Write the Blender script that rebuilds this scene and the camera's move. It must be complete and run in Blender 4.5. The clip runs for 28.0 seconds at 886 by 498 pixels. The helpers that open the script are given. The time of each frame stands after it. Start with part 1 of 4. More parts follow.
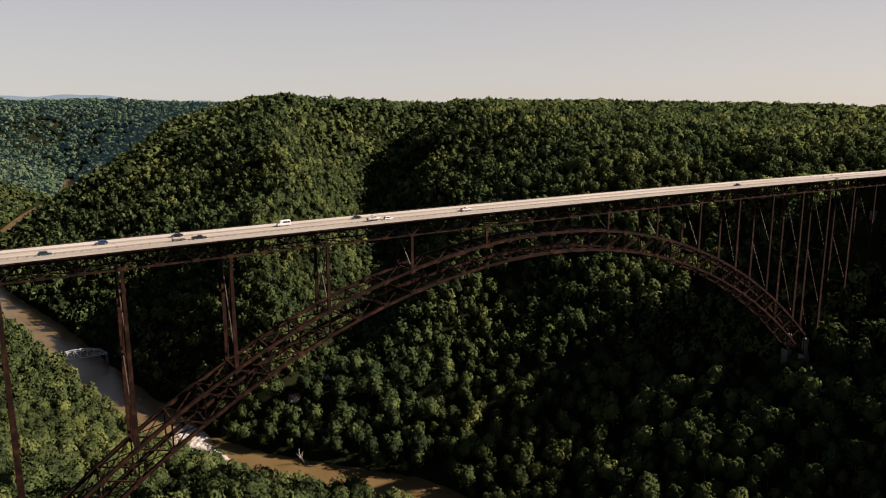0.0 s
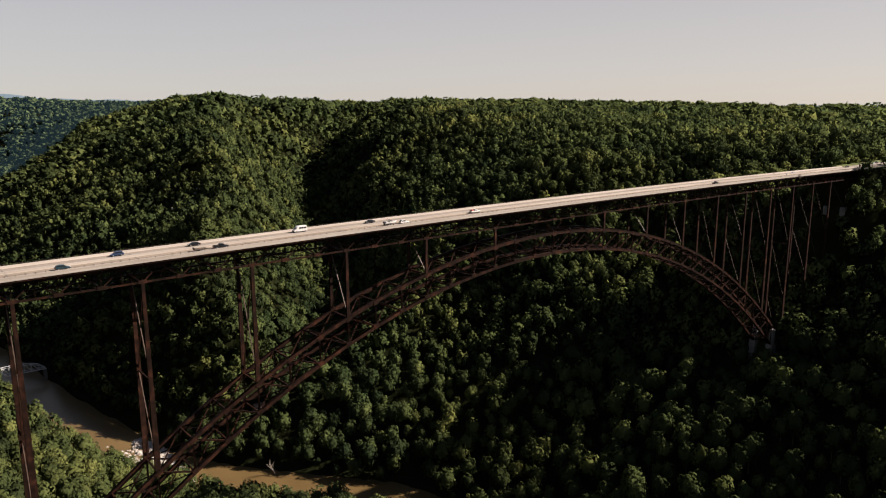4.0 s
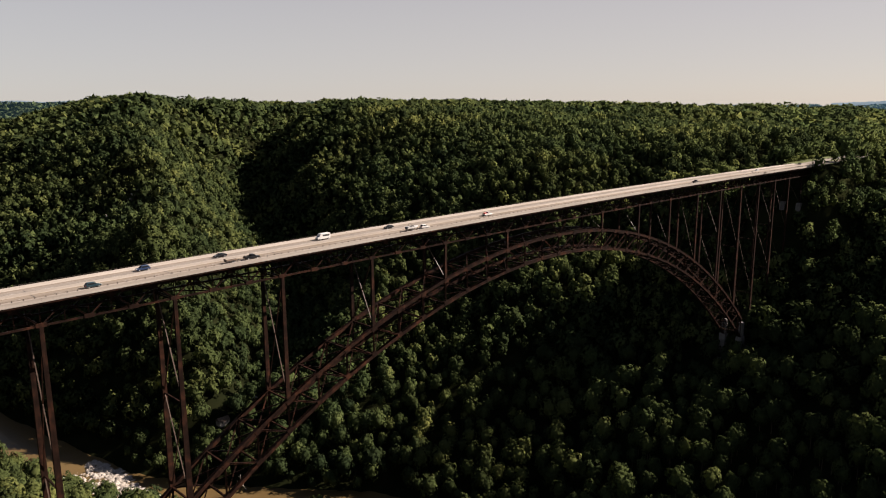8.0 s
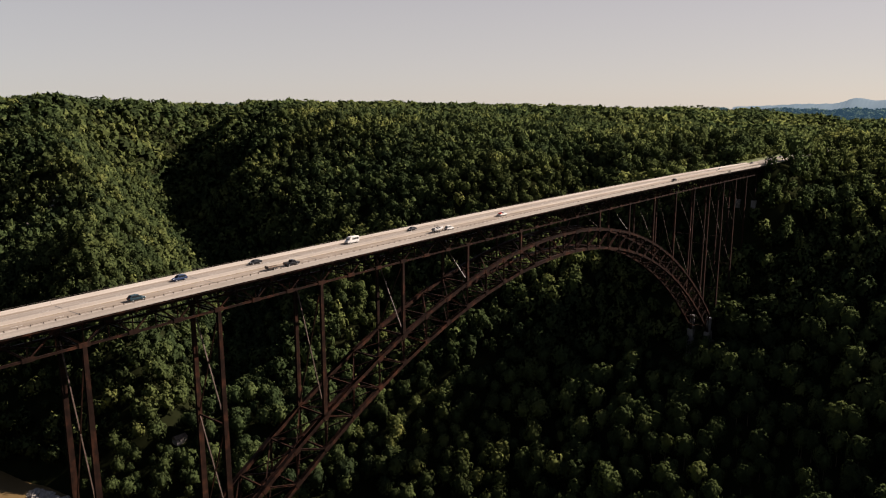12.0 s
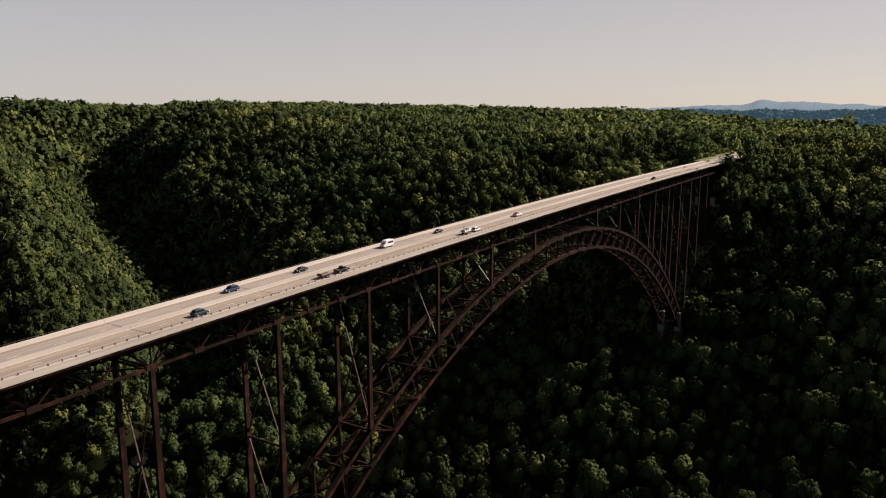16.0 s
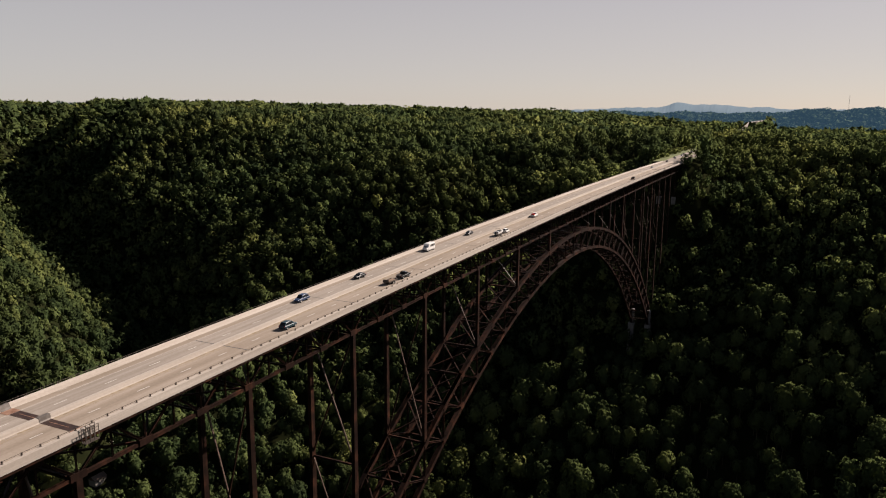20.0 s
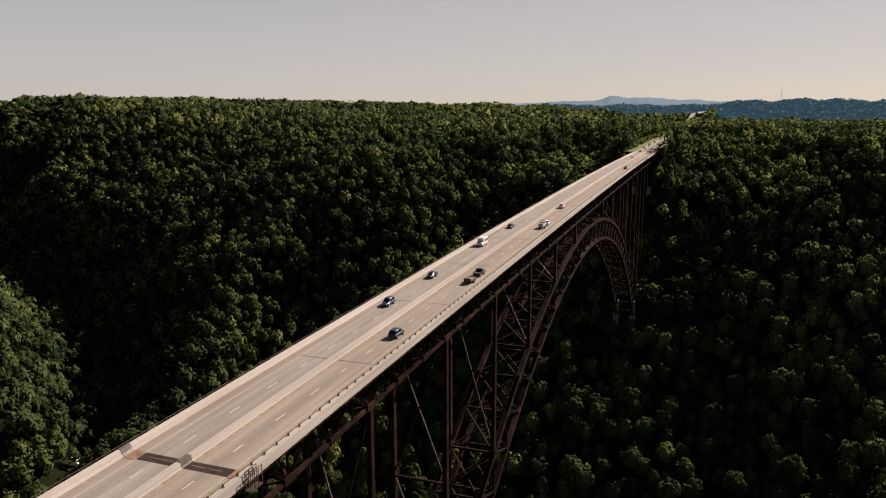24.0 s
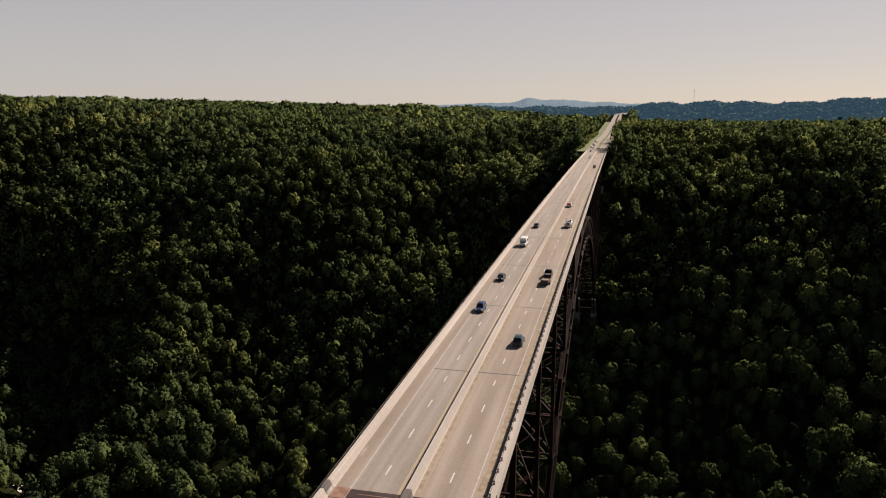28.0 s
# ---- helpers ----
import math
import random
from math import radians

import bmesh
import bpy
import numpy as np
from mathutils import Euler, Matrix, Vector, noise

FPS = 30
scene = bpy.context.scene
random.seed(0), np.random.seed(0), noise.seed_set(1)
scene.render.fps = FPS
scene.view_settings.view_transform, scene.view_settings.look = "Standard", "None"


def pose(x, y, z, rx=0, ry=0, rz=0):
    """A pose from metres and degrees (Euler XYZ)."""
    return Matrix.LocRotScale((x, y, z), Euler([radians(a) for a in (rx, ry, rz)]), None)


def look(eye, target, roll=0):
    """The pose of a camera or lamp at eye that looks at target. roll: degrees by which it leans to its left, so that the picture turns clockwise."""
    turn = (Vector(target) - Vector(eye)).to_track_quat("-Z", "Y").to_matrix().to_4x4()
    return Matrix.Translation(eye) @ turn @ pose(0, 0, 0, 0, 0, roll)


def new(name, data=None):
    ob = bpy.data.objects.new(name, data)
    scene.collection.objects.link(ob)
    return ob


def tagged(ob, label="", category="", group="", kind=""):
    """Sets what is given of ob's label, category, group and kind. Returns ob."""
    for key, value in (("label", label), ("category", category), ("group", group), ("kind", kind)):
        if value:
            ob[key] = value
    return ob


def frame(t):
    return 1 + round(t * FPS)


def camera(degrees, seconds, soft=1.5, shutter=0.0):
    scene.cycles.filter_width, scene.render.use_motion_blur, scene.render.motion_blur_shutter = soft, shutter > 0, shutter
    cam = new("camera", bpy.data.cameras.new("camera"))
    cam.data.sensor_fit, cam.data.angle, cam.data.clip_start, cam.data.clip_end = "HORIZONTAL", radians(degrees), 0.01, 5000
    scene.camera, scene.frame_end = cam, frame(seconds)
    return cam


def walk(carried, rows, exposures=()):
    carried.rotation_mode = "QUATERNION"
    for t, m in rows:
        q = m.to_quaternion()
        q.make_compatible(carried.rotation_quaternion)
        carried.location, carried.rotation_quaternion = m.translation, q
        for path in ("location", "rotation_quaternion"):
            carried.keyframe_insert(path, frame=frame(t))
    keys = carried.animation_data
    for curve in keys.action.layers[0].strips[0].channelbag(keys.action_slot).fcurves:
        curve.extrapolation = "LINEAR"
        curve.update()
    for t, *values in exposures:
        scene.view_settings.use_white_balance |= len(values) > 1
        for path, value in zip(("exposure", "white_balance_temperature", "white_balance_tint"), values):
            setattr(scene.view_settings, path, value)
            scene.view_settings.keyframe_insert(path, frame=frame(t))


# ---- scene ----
cam = camera(61.94, 28.0, soft=1.1)
walk(cam, [
    (0.0, look((-252.79, -297.97, 51.97), (-39.72, 31.55, -25.61), -0.10)),
    (2.0, look((-269.17, -284.38, 52.23), (-38.89, 33.32, -25.50), -0.08)),
    (4.0, look((-284.31, -268.45, 52.92), (-37.04, 36.09, -25.27), -0.11)),
    (6.0, look((-298.44, -250.84, 53.51), (-34.78, 39.55, -24.96), -0.18)),
    (8.0, look((-311.86, -232.14, 53.31), (-32.45, 43.23, -24.77), -0.24)),
    (10.0, look((-323.78, -210.84, 52.10), (-28.35, 47.52, -25.20), -0.15)),
    (12.0, look((-333.83, -188.52, 50.58), (-23.35, 51.78, -25.98), -0.05)),
    (14.0, look((-342.08, -167.18, 49.48), (-18.58, 55.43, -26.65), -0.08)),
    (16.0, look((-349.64, -146.47, 48.91), (-14.36, 58.09, -26.87), -0.05)),
    (18.0, look((-357.07, -125.58, 48.62), (-10.69, 59.75, -26.68), 0.21)),
    (20.0, look((-361.64, -104.28, 47.73), (-5.98, 62.57, -27.55), 0.36)),
    (22.0, look((-361.33, -82.70, 45.72), (1.21, 68.14, -30.52), 0.12)),
    (24.0, look((-360.31, -61.89, 44.10), (8.34, 72.67, -33.31), -0.19)),
    (26.0, look((-361.93, -42.25, 43.77), (13.37, 72.24, -33.94), -0.19)),
    (28.0, look((-362.14, -21.69, 42.20), (19.90, 68.81, -34.33), -0.02)),
], exposures=[(0.0, 1.27, 7150, 18), (14.0, 1.17, 7150, 19), (28.0, 1.05, 7150, 19)])

# ---- light ----
SUN_ELEV, SUN_AZ = radians(35.2), radians(-32.5)
world = bpy.data.worlds.new("sky")
scene.world = world
world.use_nodes = True
wn = world.node_tree.nodes
sky = wn.new("ShaderNodeTexSky")
sky.sky_type = "NISHITA"
sky.sun_disc = False
sky.sun_elevation = SUN_ELEV
sky.sun_rotation = radians(90.0) - SUN_AZ
sky.altitude = 600.0
sky.air_density = 0.7
sky.dust_density = 0.5
sky.ozone_density = 1.0
haze = wn.new("ShaderNodeMix")
haze.data_type = "RGBA"
# pale haze along the horizon, thinning out upwards
way = wn.new("ShaderNodeTexCoord")
axes = wn.new("ShaderNodeSeparateXYZ")
band = wn.new("ShaderNodeMapRange")
band.interpolation_type = "SMOOTHSTEP"
for k, v in ((1, 0.02), (2, 0.55), (3, 0.72), (4, 0.04)):
    band.inputs[k].default_value = v
world.node_tree.links.new(way.outputs["Generated"], axes.inputs[0])
world.node_tree.links.new(axes.outputs[2], band.inputs[0])
world.node_tree.links.new(band.outputs[0], haze.inputs[0])
warm = wn.new("ShaderNodeMix")
warm.data_type = "RGBA"
toward = wn.new("ShaderNodeVectorMath")
toward.operation = "DOT_PRODUCT"
toward.inputs[1].default_value = (math.cos(SUN_AZ), math.sin(SUN_AZ), 0.0)
spread = wn.new("ShaderNodeMapRange")
for k, v in ((1, -0.2), (2, 1.0), (3, 0.0), (4, 1.0)):
    spread.inputs[k].default_value = v
world.node_tree.links.new(way.outputs["Generated"], toward.inputs[0])
world.node_tree.links.new(toward.outputs["Value"], spread.inputs[0])
world.node_tree.links.new(spread.outputs[0], warm.inputs[0])
warm.inputs[6].default_value = (7.25, 7.55, 7.6, 1.0)
warm.inputs[7].default_value = (8.0, 7.65, 7.1, 1.0)
world.node_tree.links.new(warm.outputs[2], haze.inputs[7])
world.node_tree.links.new(sky.outputs[0], haze.inputs[6])
world.node_tree.links.new(haze.outputs[2], wn["Background"].inputs[0])
wn["Background"].inputs[1].default_value = 0.035
sun = new("sun", bpy.data.lights.new("sun", "SUN"))
sun.data.energy = 5.0
sun.data.angle = radians(0.5)
sun.data.color = (1.0, 0.95, 0.88)
sun.matrix_world = look((math.cos(SUN_ELEV) * math.cos(SUN_AZ) * 900, math.cos(SUN_ELEV) * math.sin(SUN_AZ) * 900, math.sin(SUN_ELEV) * 900), (0, 0, 0))

# ---- materials ----


class Mat:
    """A small builder of node materials."""

    def __init__(self, name, rough=0.8, metal=0.0):
        self.m = bpy.data.materials.new(name)
        self.m.use_nodes = True
        self.t = self.m.node_tree
        self.b = self.t.nodes["Principled BSDF"]
        self.b.inputs["Roughness"].default_value = rough
        self.b.inputs["Metallic"].default_value = metal
        self.b.inputs["Specular IOR Level"].default_value = 0.2
        self.geo = self.t.nodes.new("ShaderNodeNewGeometry")
        self.obj = self.t.nodes.new("ShaderNodeObjectInfo")

    def node(self, kind, **ins):
        n = self.t.nodes.new(kind)
        for k, v in ins.items():
            n.inputs[k.replace("_", " ")].default_value = v
        return n

    def link(self, a, b):
        self.t.links.new(a, b)

    def noise(self, scale, detail=4.0, stretch=None):
        n = self.node("ShaderNodeTexNoise", Scale=scale, Detail=detail)
        if stretch:
            mp = self.node("ShaderNodeMapping")
            mp.inputs["Scale"].default_value = stretch
            self.link(self.geo.outputs["Position"], mp.inputs["Vector"])
            self.link(mp.outputs[0], n.inputs["Vector"])
        else:
            self.link(self.geo.outputs["Position"], n.inputs["Vector"])
        return n.outputs[0]

    def ramp(self, fac, stops):
        r = self.t.nodes.new("ShaderNodeValToRGB")
        e = r.color_ramp.elements
        while len(e) < len(stops):
            e.new(0.5)
        for el, (p, c) in zip(e, stops):
            el.position = p
            el.color = (*c, 1.0)
        self.link(fac, r.inputs[0])
        return r.outputs[0]

    def mix(self, fac, a, b, kind="MIX"):
        n = self.t.nodes.new("ShaderNodeMix")
        n.data_type = "RGBA"
        n.blend_type = kind
        for s, v in ((n.inputs[0], fac), (n.inputs[6], a), (n.inputs[7], b)):
            if isinstance(v, (int, float)):
                s.default_value = v
            elif isinstance(v, tuple):
                s.default_value = (*v, 1.0)
            else:
                self.link(v, s)
        return n.outputs[2]

    def color(self, c):
        if isinstance(c, tuple):
            self.b.inputs["Base Color"].default_value = (*c, 1.0)
        else:
            self.link(c, self.b.inputs["Base Color"])
        return self

    def bump(self, fac, strength=0.3, dist=0.05):
        n = self.node("ShaderNodeBump", Strength=strength, Distance=dist)
        self.link(fac, n.inputs["Height"])
        self.link(n.outputs[0], self.b.inputs["Normal"])
        return self


def mat_simple(name, a, b, scale=0.6, rough=0.7, metal=0.0, bump=0.0):
    m = Mat(name, rough, metal)
    f = m.noise(scale, 6.0)
    m.color(m.ramp(f, [(0.3, a), (0.7, b)]))
    if bump:
        m.bump(m.noise(scale * 6), bump)
    return m.m


def mat_leaf(name, dark, mid, light):
    """Foliage: diffuse and translucent light, tinted tree by tree and leaf by leaf."""
    m = Mat(name, 0.6)
    at = m.t.nodes.new("ShaderNodeAttribute")
    at.attribute_name = "tint"
    c = m.ramp(at.outputs["Fac"], [(0.0, dark), (0.55, mid), (1.0, light)])
    big = m.ramp(m.noise(0.006, 3.0), [(0.35, (0.75, 0.85, 0.8)), (0.65, (1.15, 1.1, 0.9))])
    c = m.mix(1.0, c, big, "MULTIPLY")
    leaf = m.ramp(m.geo.outputs["Random Per Island"], [(0.0, (0.84, 0.84, 0.84)), (1.0, (1.14, 1.12, 1.05))])
    c = m.mix(1.0, c, leaf, "MULTIPLY")
    m.color(c)
    pf = m.t.nodes.new("ShaderNodeAttribute")
    pf.attribute_name = "puff"
    vt = m.t.nodes.new("ShaderNodeVectorTransform")
    vt.vector_type, vt.convert_from, vt.convert_to = "NORMAL", "OBJECT", "WORLD"
    m.link(pf.outputs["Vector"], vt.inputs[0])
    m.link(vt.outputs[0], m.b.inputs["Normal"])
    tr = m.node("ShaderNodeBsdfTranslucent")
    m.link(m.mix(1.0, c, (1.25, 1.3, 0.5), "MULTIPLY"), tr.inputs["Color"])
    mx = m.node("ShaderNodeMixShader", Fac=0.06)
    m.link(m.b.outputs[0], mx.inputs[1])
    m.link(tr.outputs[0], mx.inputs[2])
    m.link(mx.outputs[0], m.t.nodes["Material Output"].inputs[0])
    m.b.inputs["Specular IOR Level"].default_value = 0.0
    m.b.inputs["Roughness"].default_value = 1.0
    return m.m


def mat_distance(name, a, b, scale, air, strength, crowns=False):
    """Far woods behind kilometres of air: a dull surface, haze painted on as emission."""
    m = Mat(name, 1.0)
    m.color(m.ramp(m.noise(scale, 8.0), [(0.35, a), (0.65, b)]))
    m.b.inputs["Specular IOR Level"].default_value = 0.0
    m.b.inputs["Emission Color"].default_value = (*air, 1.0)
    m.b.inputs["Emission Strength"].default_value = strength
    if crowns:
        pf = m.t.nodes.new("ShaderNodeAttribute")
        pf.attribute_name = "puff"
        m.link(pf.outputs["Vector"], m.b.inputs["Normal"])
    return m.m


def mat_steel():
    m = Mat("weathering_steel", 0.62, 0.0)
    f = m.noise(0.35, 6.0)
    c = m.ramp(f, [(0.25, (0.0060, 0.0032, 0.0024)), (0.5, (0.0150, 0.0076, 0.0054)), (0.8, (0.052, 0.0205, 0.0120))])
    s = m.ramp(m.noise(1.0, 4.0, (2.0, 2.0, 0.12)), [(0.35, (0.55, 0.52, 0.5)), (0.7, (1.15, 1.1, 1.05))])
    c = m.mix(0.6, c, m.mix(1.0, c, s, "MULTIPLY"))
    v = m.ramp(m.obj.outputs["Random"], [(0.0, (0.8, 0.8, 0.8)), (1.0, (1.2, 1.15, 1.1))])
    m.color(m.mix(1.0, c, v, "MULTIPLY")).bump(m.noise(9.0), 0.15)
    m.b.inputs["Specular IOR Level"].default_value = 0.06
    return m.m


def mat_concrete(name, base, warm, dirt=0.35):
    m = Mat(name, 0.95)
    m.b.inputs["Specular IOR Level"].default_value = 0.08
    c = m.ramp(m.noise(0.12, 6.0, (0.35, 2.5, 1.0)), [(0.3, base), (0.7, warm)])
    g = m.ramp(m.noise(2.2, 8.0), [(0.35, (0.92, 0.91, 0.90)), (0.65, (1.04, 1.04, 1.04))])
    c = m.mix(dirt + 0.4, c, m.mix(1.0, c, g, "MULTIPLY"))
    w = m.ramp(m.noise(1.0, 3.0, (0.012, 0.8, 1.0)), [(0.35, (0.80, 0.775, 0.75)), (0.65, (1.05, 1.05, 1.05))])
    c = m.mix(0.8, c, m.mix(1.0, c, w, "MULTIPLY"))
    m.color(c).bump(m.noise(14.0), 0.12)
    return m.m


def mat_water():
    m = Mat("muddy_water", 0.30)
    c = m.ramp(m.noise(0.02, 4.0), [(0.3, (0.086, 0.055, 0.022)), (0.7, (0.124, 0.082, 0.036))])
    m.color(c).bump(m.noise(0.35, 6.0, (1.0, 0.6, 1.0)), 0.5, 0.25)
    m.b.inputs["Specular IOR Level"].default_value = 0.22
    return m.m


STEEL = mat_steel()
DECK_R = mat_concrete("deck_concrete_warm", (0.1995, 0.1678, 0.1373), (0.2415, 0.2047, 0.1717))
DECK_L = mat_concrete("deck_concrete_grey", (0.1971, 0.1740, 0.1516), (0.2372, 0.2093, 0.1833))
PARAPET = mat_concrete("parapet_concrete", (0.2765, 0.2476, 0.2196), (0.3301, 0.2984, 0.2657))
PIER = mat_concrete("pier_concrete", (0.1101, 0.1032, 0.0998), (0.1651, 0.1582, 0.1548))
LEAF = mat_leaf("summer_leaves", (0.0185, 0.0262, 0.0142), (0.0450, 0.0585, 0.0255), (0.0950, 0.1060, 0.0420))
BARK = mat_simple("bark", (0.05, 0.035, 0.022), (0.12, 0.09, 0.06), 1.5, 0.9, 0.0, 0.3)
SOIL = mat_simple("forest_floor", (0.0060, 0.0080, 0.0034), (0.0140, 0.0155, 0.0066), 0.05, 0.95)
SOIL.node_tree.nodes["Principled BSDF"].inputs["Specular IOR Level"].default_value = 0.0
WATER = mat_water()
ROCK = mat_simple("river_rock", (0.1875, 0.1575, 0.1275), (0.3600, 0.3150, 0.2625), 0.3, 0.9, 0.0, 0.4)
PALE_STONE = mat_simple("pale_stone", (0.24, 0.21, 0.18), (0.38, 0.34, 0.30), 0.4, 0.9, 0.0, 0.3)
FOAM = mat_simple("white_water", (0.30, 0.27, 0.23), (0.46, 0.43, 0.40), 0.5, 0.6, 0.0, 0.5)
WHITE_LINE = mat_simple("white_paint", (0.3180, 0.2981, 0.2745), (0.4134, 0.3936, 0.3657), 1.5, 0.7)
YELLOW_LINE = mat_simple("yellow_paint", (0.2862, 0.1947, 0.0874), (0.3498, 0.2465, 0.1192), 1.5, 0.7)
DARK_STEEL = mat_simple("dark_rail_steel", (0.03, 0.025, 0.022), (0.07, 0.055, 0.045), 1.0, 0.6)
JOINT = mat_simple("rusty_joint_plate", (0.0158, 0.0099, 0.0090), (0.0405, 0.0225, 0.0180), 0.8, 0.6)
SEAL = mat_simple("joint_sealant", (0.0550, 0.0516, 0.0499), (0.0826, 0.0757, 0.0722), 1.0, 0.8)
GREY_STEEL = mat_simple("grey_painted_steel", (0.3360, 0.3360, 0.3360), (0.4640, 0.4640, 0.4560), 0.5, 0.5)
GRASS = mat_simple("verge_grass", (0.0480, 0.0680, 0.0170), (0.1050, 0.1150, 0.0340), 0.1, 0.95)
ASPHALT = mat_simple("asphalt", (0.1280, 0.1200, 0.1120), (0.1920, 0.1800, 0.1680), 0.2, 0.9)

RUST = mat_simple("pale_rust", (0.1238, 0.0619, 0.0413), (0.2147, 0.1279, 0.0908), 1.2, 0.8)
GALV = mat_simple("weathered_plate", (0.0688, 0.0585, 0.0516), (0.1170, 0.1032, 0.0929), 0.8, 0.55, 0.2)
FADED_LINE = mat_simple("faded_paint", (0.2385, 0.2107, 0.1828), (0.3180, 0.2862, 0.2544), 1.2, 0.9)
GRIT = mat_simple("road_grit", (0.1383, 0.1059, 0.0691), (0.2396, 0.1935, 0.1383), 0.9, 0.95)
STAIN = mat_simple("old_tar_stain", (0.1548, 0.1354, 0.1162), (0.2554, 0.2167, 0.1818), 1.5, 0.9)
BROWN_ROOF = mat_simple("brown_shingle_roof", (0.10, 0.07, 0.05), (0.17, 0.12, 0.09), 0.8, 0.85)
# distance materials: a bluish glow stands in for the haze in between
HAZE_MID = mat_distance("painted_haze_woods", (0.0200, 0.0330, 0.0300), (0.0480, 0.0660, 0.0520), 0.010, (0.010, 0.024, 0.044), 0.95)
HAZE_LEAF = mat_distance("painted_haze_treetops", (0.030, 0.052, 0.036), (0.105, 0.140, 0.078), 0.03, (0.010, 0.025, 0.042), 0.95, True)
HAZE_GORGE = mat_distance("painted_haze_gorge_woods", (0.022, 0.036, 0.016), (0.074, 0.098, 0.042), 0.03, (0.007, 0.016, 0.022), 0.50, True)
# brace steel in a paler tone, sunlight painted into the colour
LIT_BRACE = mat_simple("painted_lit_brace_steel", (0.030, 0.019, 0.014), (0.085, 0.058, 0.044), 0.6, 0.5)
WORN_YELLOW = mat_simple("worn_yellow_paint", (0.1553, 0.1160, 0.0683), (0.2433, 0.1843, 0.1088), 1.0, 0.9)
# bluish base colour and emission, both painted for the haze
HAZE_FAR = mat_distance("painted_haze_far_woods", (0.0380, 0.0532, 0.0608), (0.0608, 0.0760, 0.0836), 0.003, (0.0874, 0.1254, 0.1600), 0.72)

# ---- parts and boxes ----


def mesh_of(name, bm, *mats):
    me = bpy.data.meshes.new(name)
    bm.to_mesh(me)
    bm.free()
    for m in mats:
        me.materials.append(m)
    return me


def part(name, bm, material, parent, label=""):
    ob = new(name, mesh_of(name, bm, material))
    ob.parent = parent
    return tagged(ob, label)


def box(bm, x0, x1, y0, y1, z0, z1, bevel=0.0):
    r = bmesh.ops.create_cube(bm, size=1.0, matrix=Matrix.Translation(((x0 + x1) / 2, (y0 + y1) / 2, (z0 + z1) / 2)) @ Matrix.Diagonal((x1 - x0, y1 - y0, z1 - z0, 1)))
    if bevel:
        es = list({e for v in r["verts"] for e in v.link_edges})
        bmesh.ops.bevel(bm, geom=es, offset=bevel, segments=1, affect="EDGES")
    return bm


def boxes(*dims):
    bm = bmesh.new()
    for dd in dims:
        box(bm, *dd)
    return bm


def prism_x(bm, profile, x0, x1):
    """A closed (y, z) outline drawn along x."""
    a = [bm.verts.new((x0, y, z)) for y, z in profile]
    b = [bm.verts.new((x1, y, z)) for y, z in profile]
    n = len(profile)
    for i in range(n):
        bm.faces.new((a[i], a[(i + 1) % n], b[(i + 1) % n], b[i]))
    bm.faces.new(a[::-1])
    bm.faces.new(b)
    bmesh.ops.recalc_face_normals(bm, faces=bm.faces[:])
    return bm


def unit_member(name, kind, material=STEEL):
    """A steel member one metre long along x and one metre across, to be stretched."""
    bm = bmesh.new()
    if kind == "box":
        box(bm, 0, 1, -0.5, 0.5, -0.5, 0.5)
        box(bm, 0, 1, -0.58, 0.58, 0.40, 0.5)
        box(bm, 0, 1, -0.58, 0.58, -0.5, -0.40)
    else:
        box(bm, 0, 1, -0.5, 0.5, 0.38, 0.5)
        box(bm, 0, 1, -0.5, 0.5, -0.5, -0.38)
        box(bm, 0, 1, -0.12, 0.12, -0.38, 0.38)
    return mesh_of(name, bm, material)


BOX_MEMBER = unit_member("box_member", "box")
H_MEMBER = unit_member("rolled_member", "h")
LIT_BRACE_MEMBER = unit_member("lit_brace_member", "h", LIT_BRACE)


def beam(name, a, b, w, h, parent, data=None):
    """A straight member from a to b, w across and h deep."""
    a, b = Vector(a), Vector(b)
    ob = new(name, data or H_MEMBER)
    dd = b - a
    x = dd.normalized()
    side = Vector((0, 0, 1)).cross(x)
    if side.length < 1e-3:
        side = Vector((0, 1, 0))
    side.normalize()
    up = x.cross(side)
    m = Matrix((x * dd.length, side * w, up * h)).transposed().to_4x4()
    m.translation = a
    ob.matrix_world = m
    ob.parent = parent
    return ob

# ---- land ----
EAST_END = 384.0  # where the bridge lands on the far rim
RIVER_Z = -263.0
RIVER = [(-120, -900), (-110, -400), (-40, -160), (20, 0), (50, 90), (22, 185), (-30, 247), (-75, 305), (-108, 370), (-122, 450), (-140, 545), (-158, 658), (-172, 760), (-190, 870), (-215, 990), (-245, 1150), (-262, 1350), (-230, 1600), (-179, 1784), (-96, 2150), (50, 2600), (120, 3200)]
BROOK = [(-95, 385, -258), (40, 385, -240), (150, 480, -212), (281, 690, -190), (362, 890, -165), (455, 1060, -132), (639, 1260, -95), (813, 1400, -40), (1050, 1560, 5), (1500, 1900, 25)]
SPUR = [(-15, 450, -150), (10, 530, -118), (60, 700, -66), (110, 850, -24), (194, 1000, -5), (314, 1200, 8), (444, 1450, 16)]


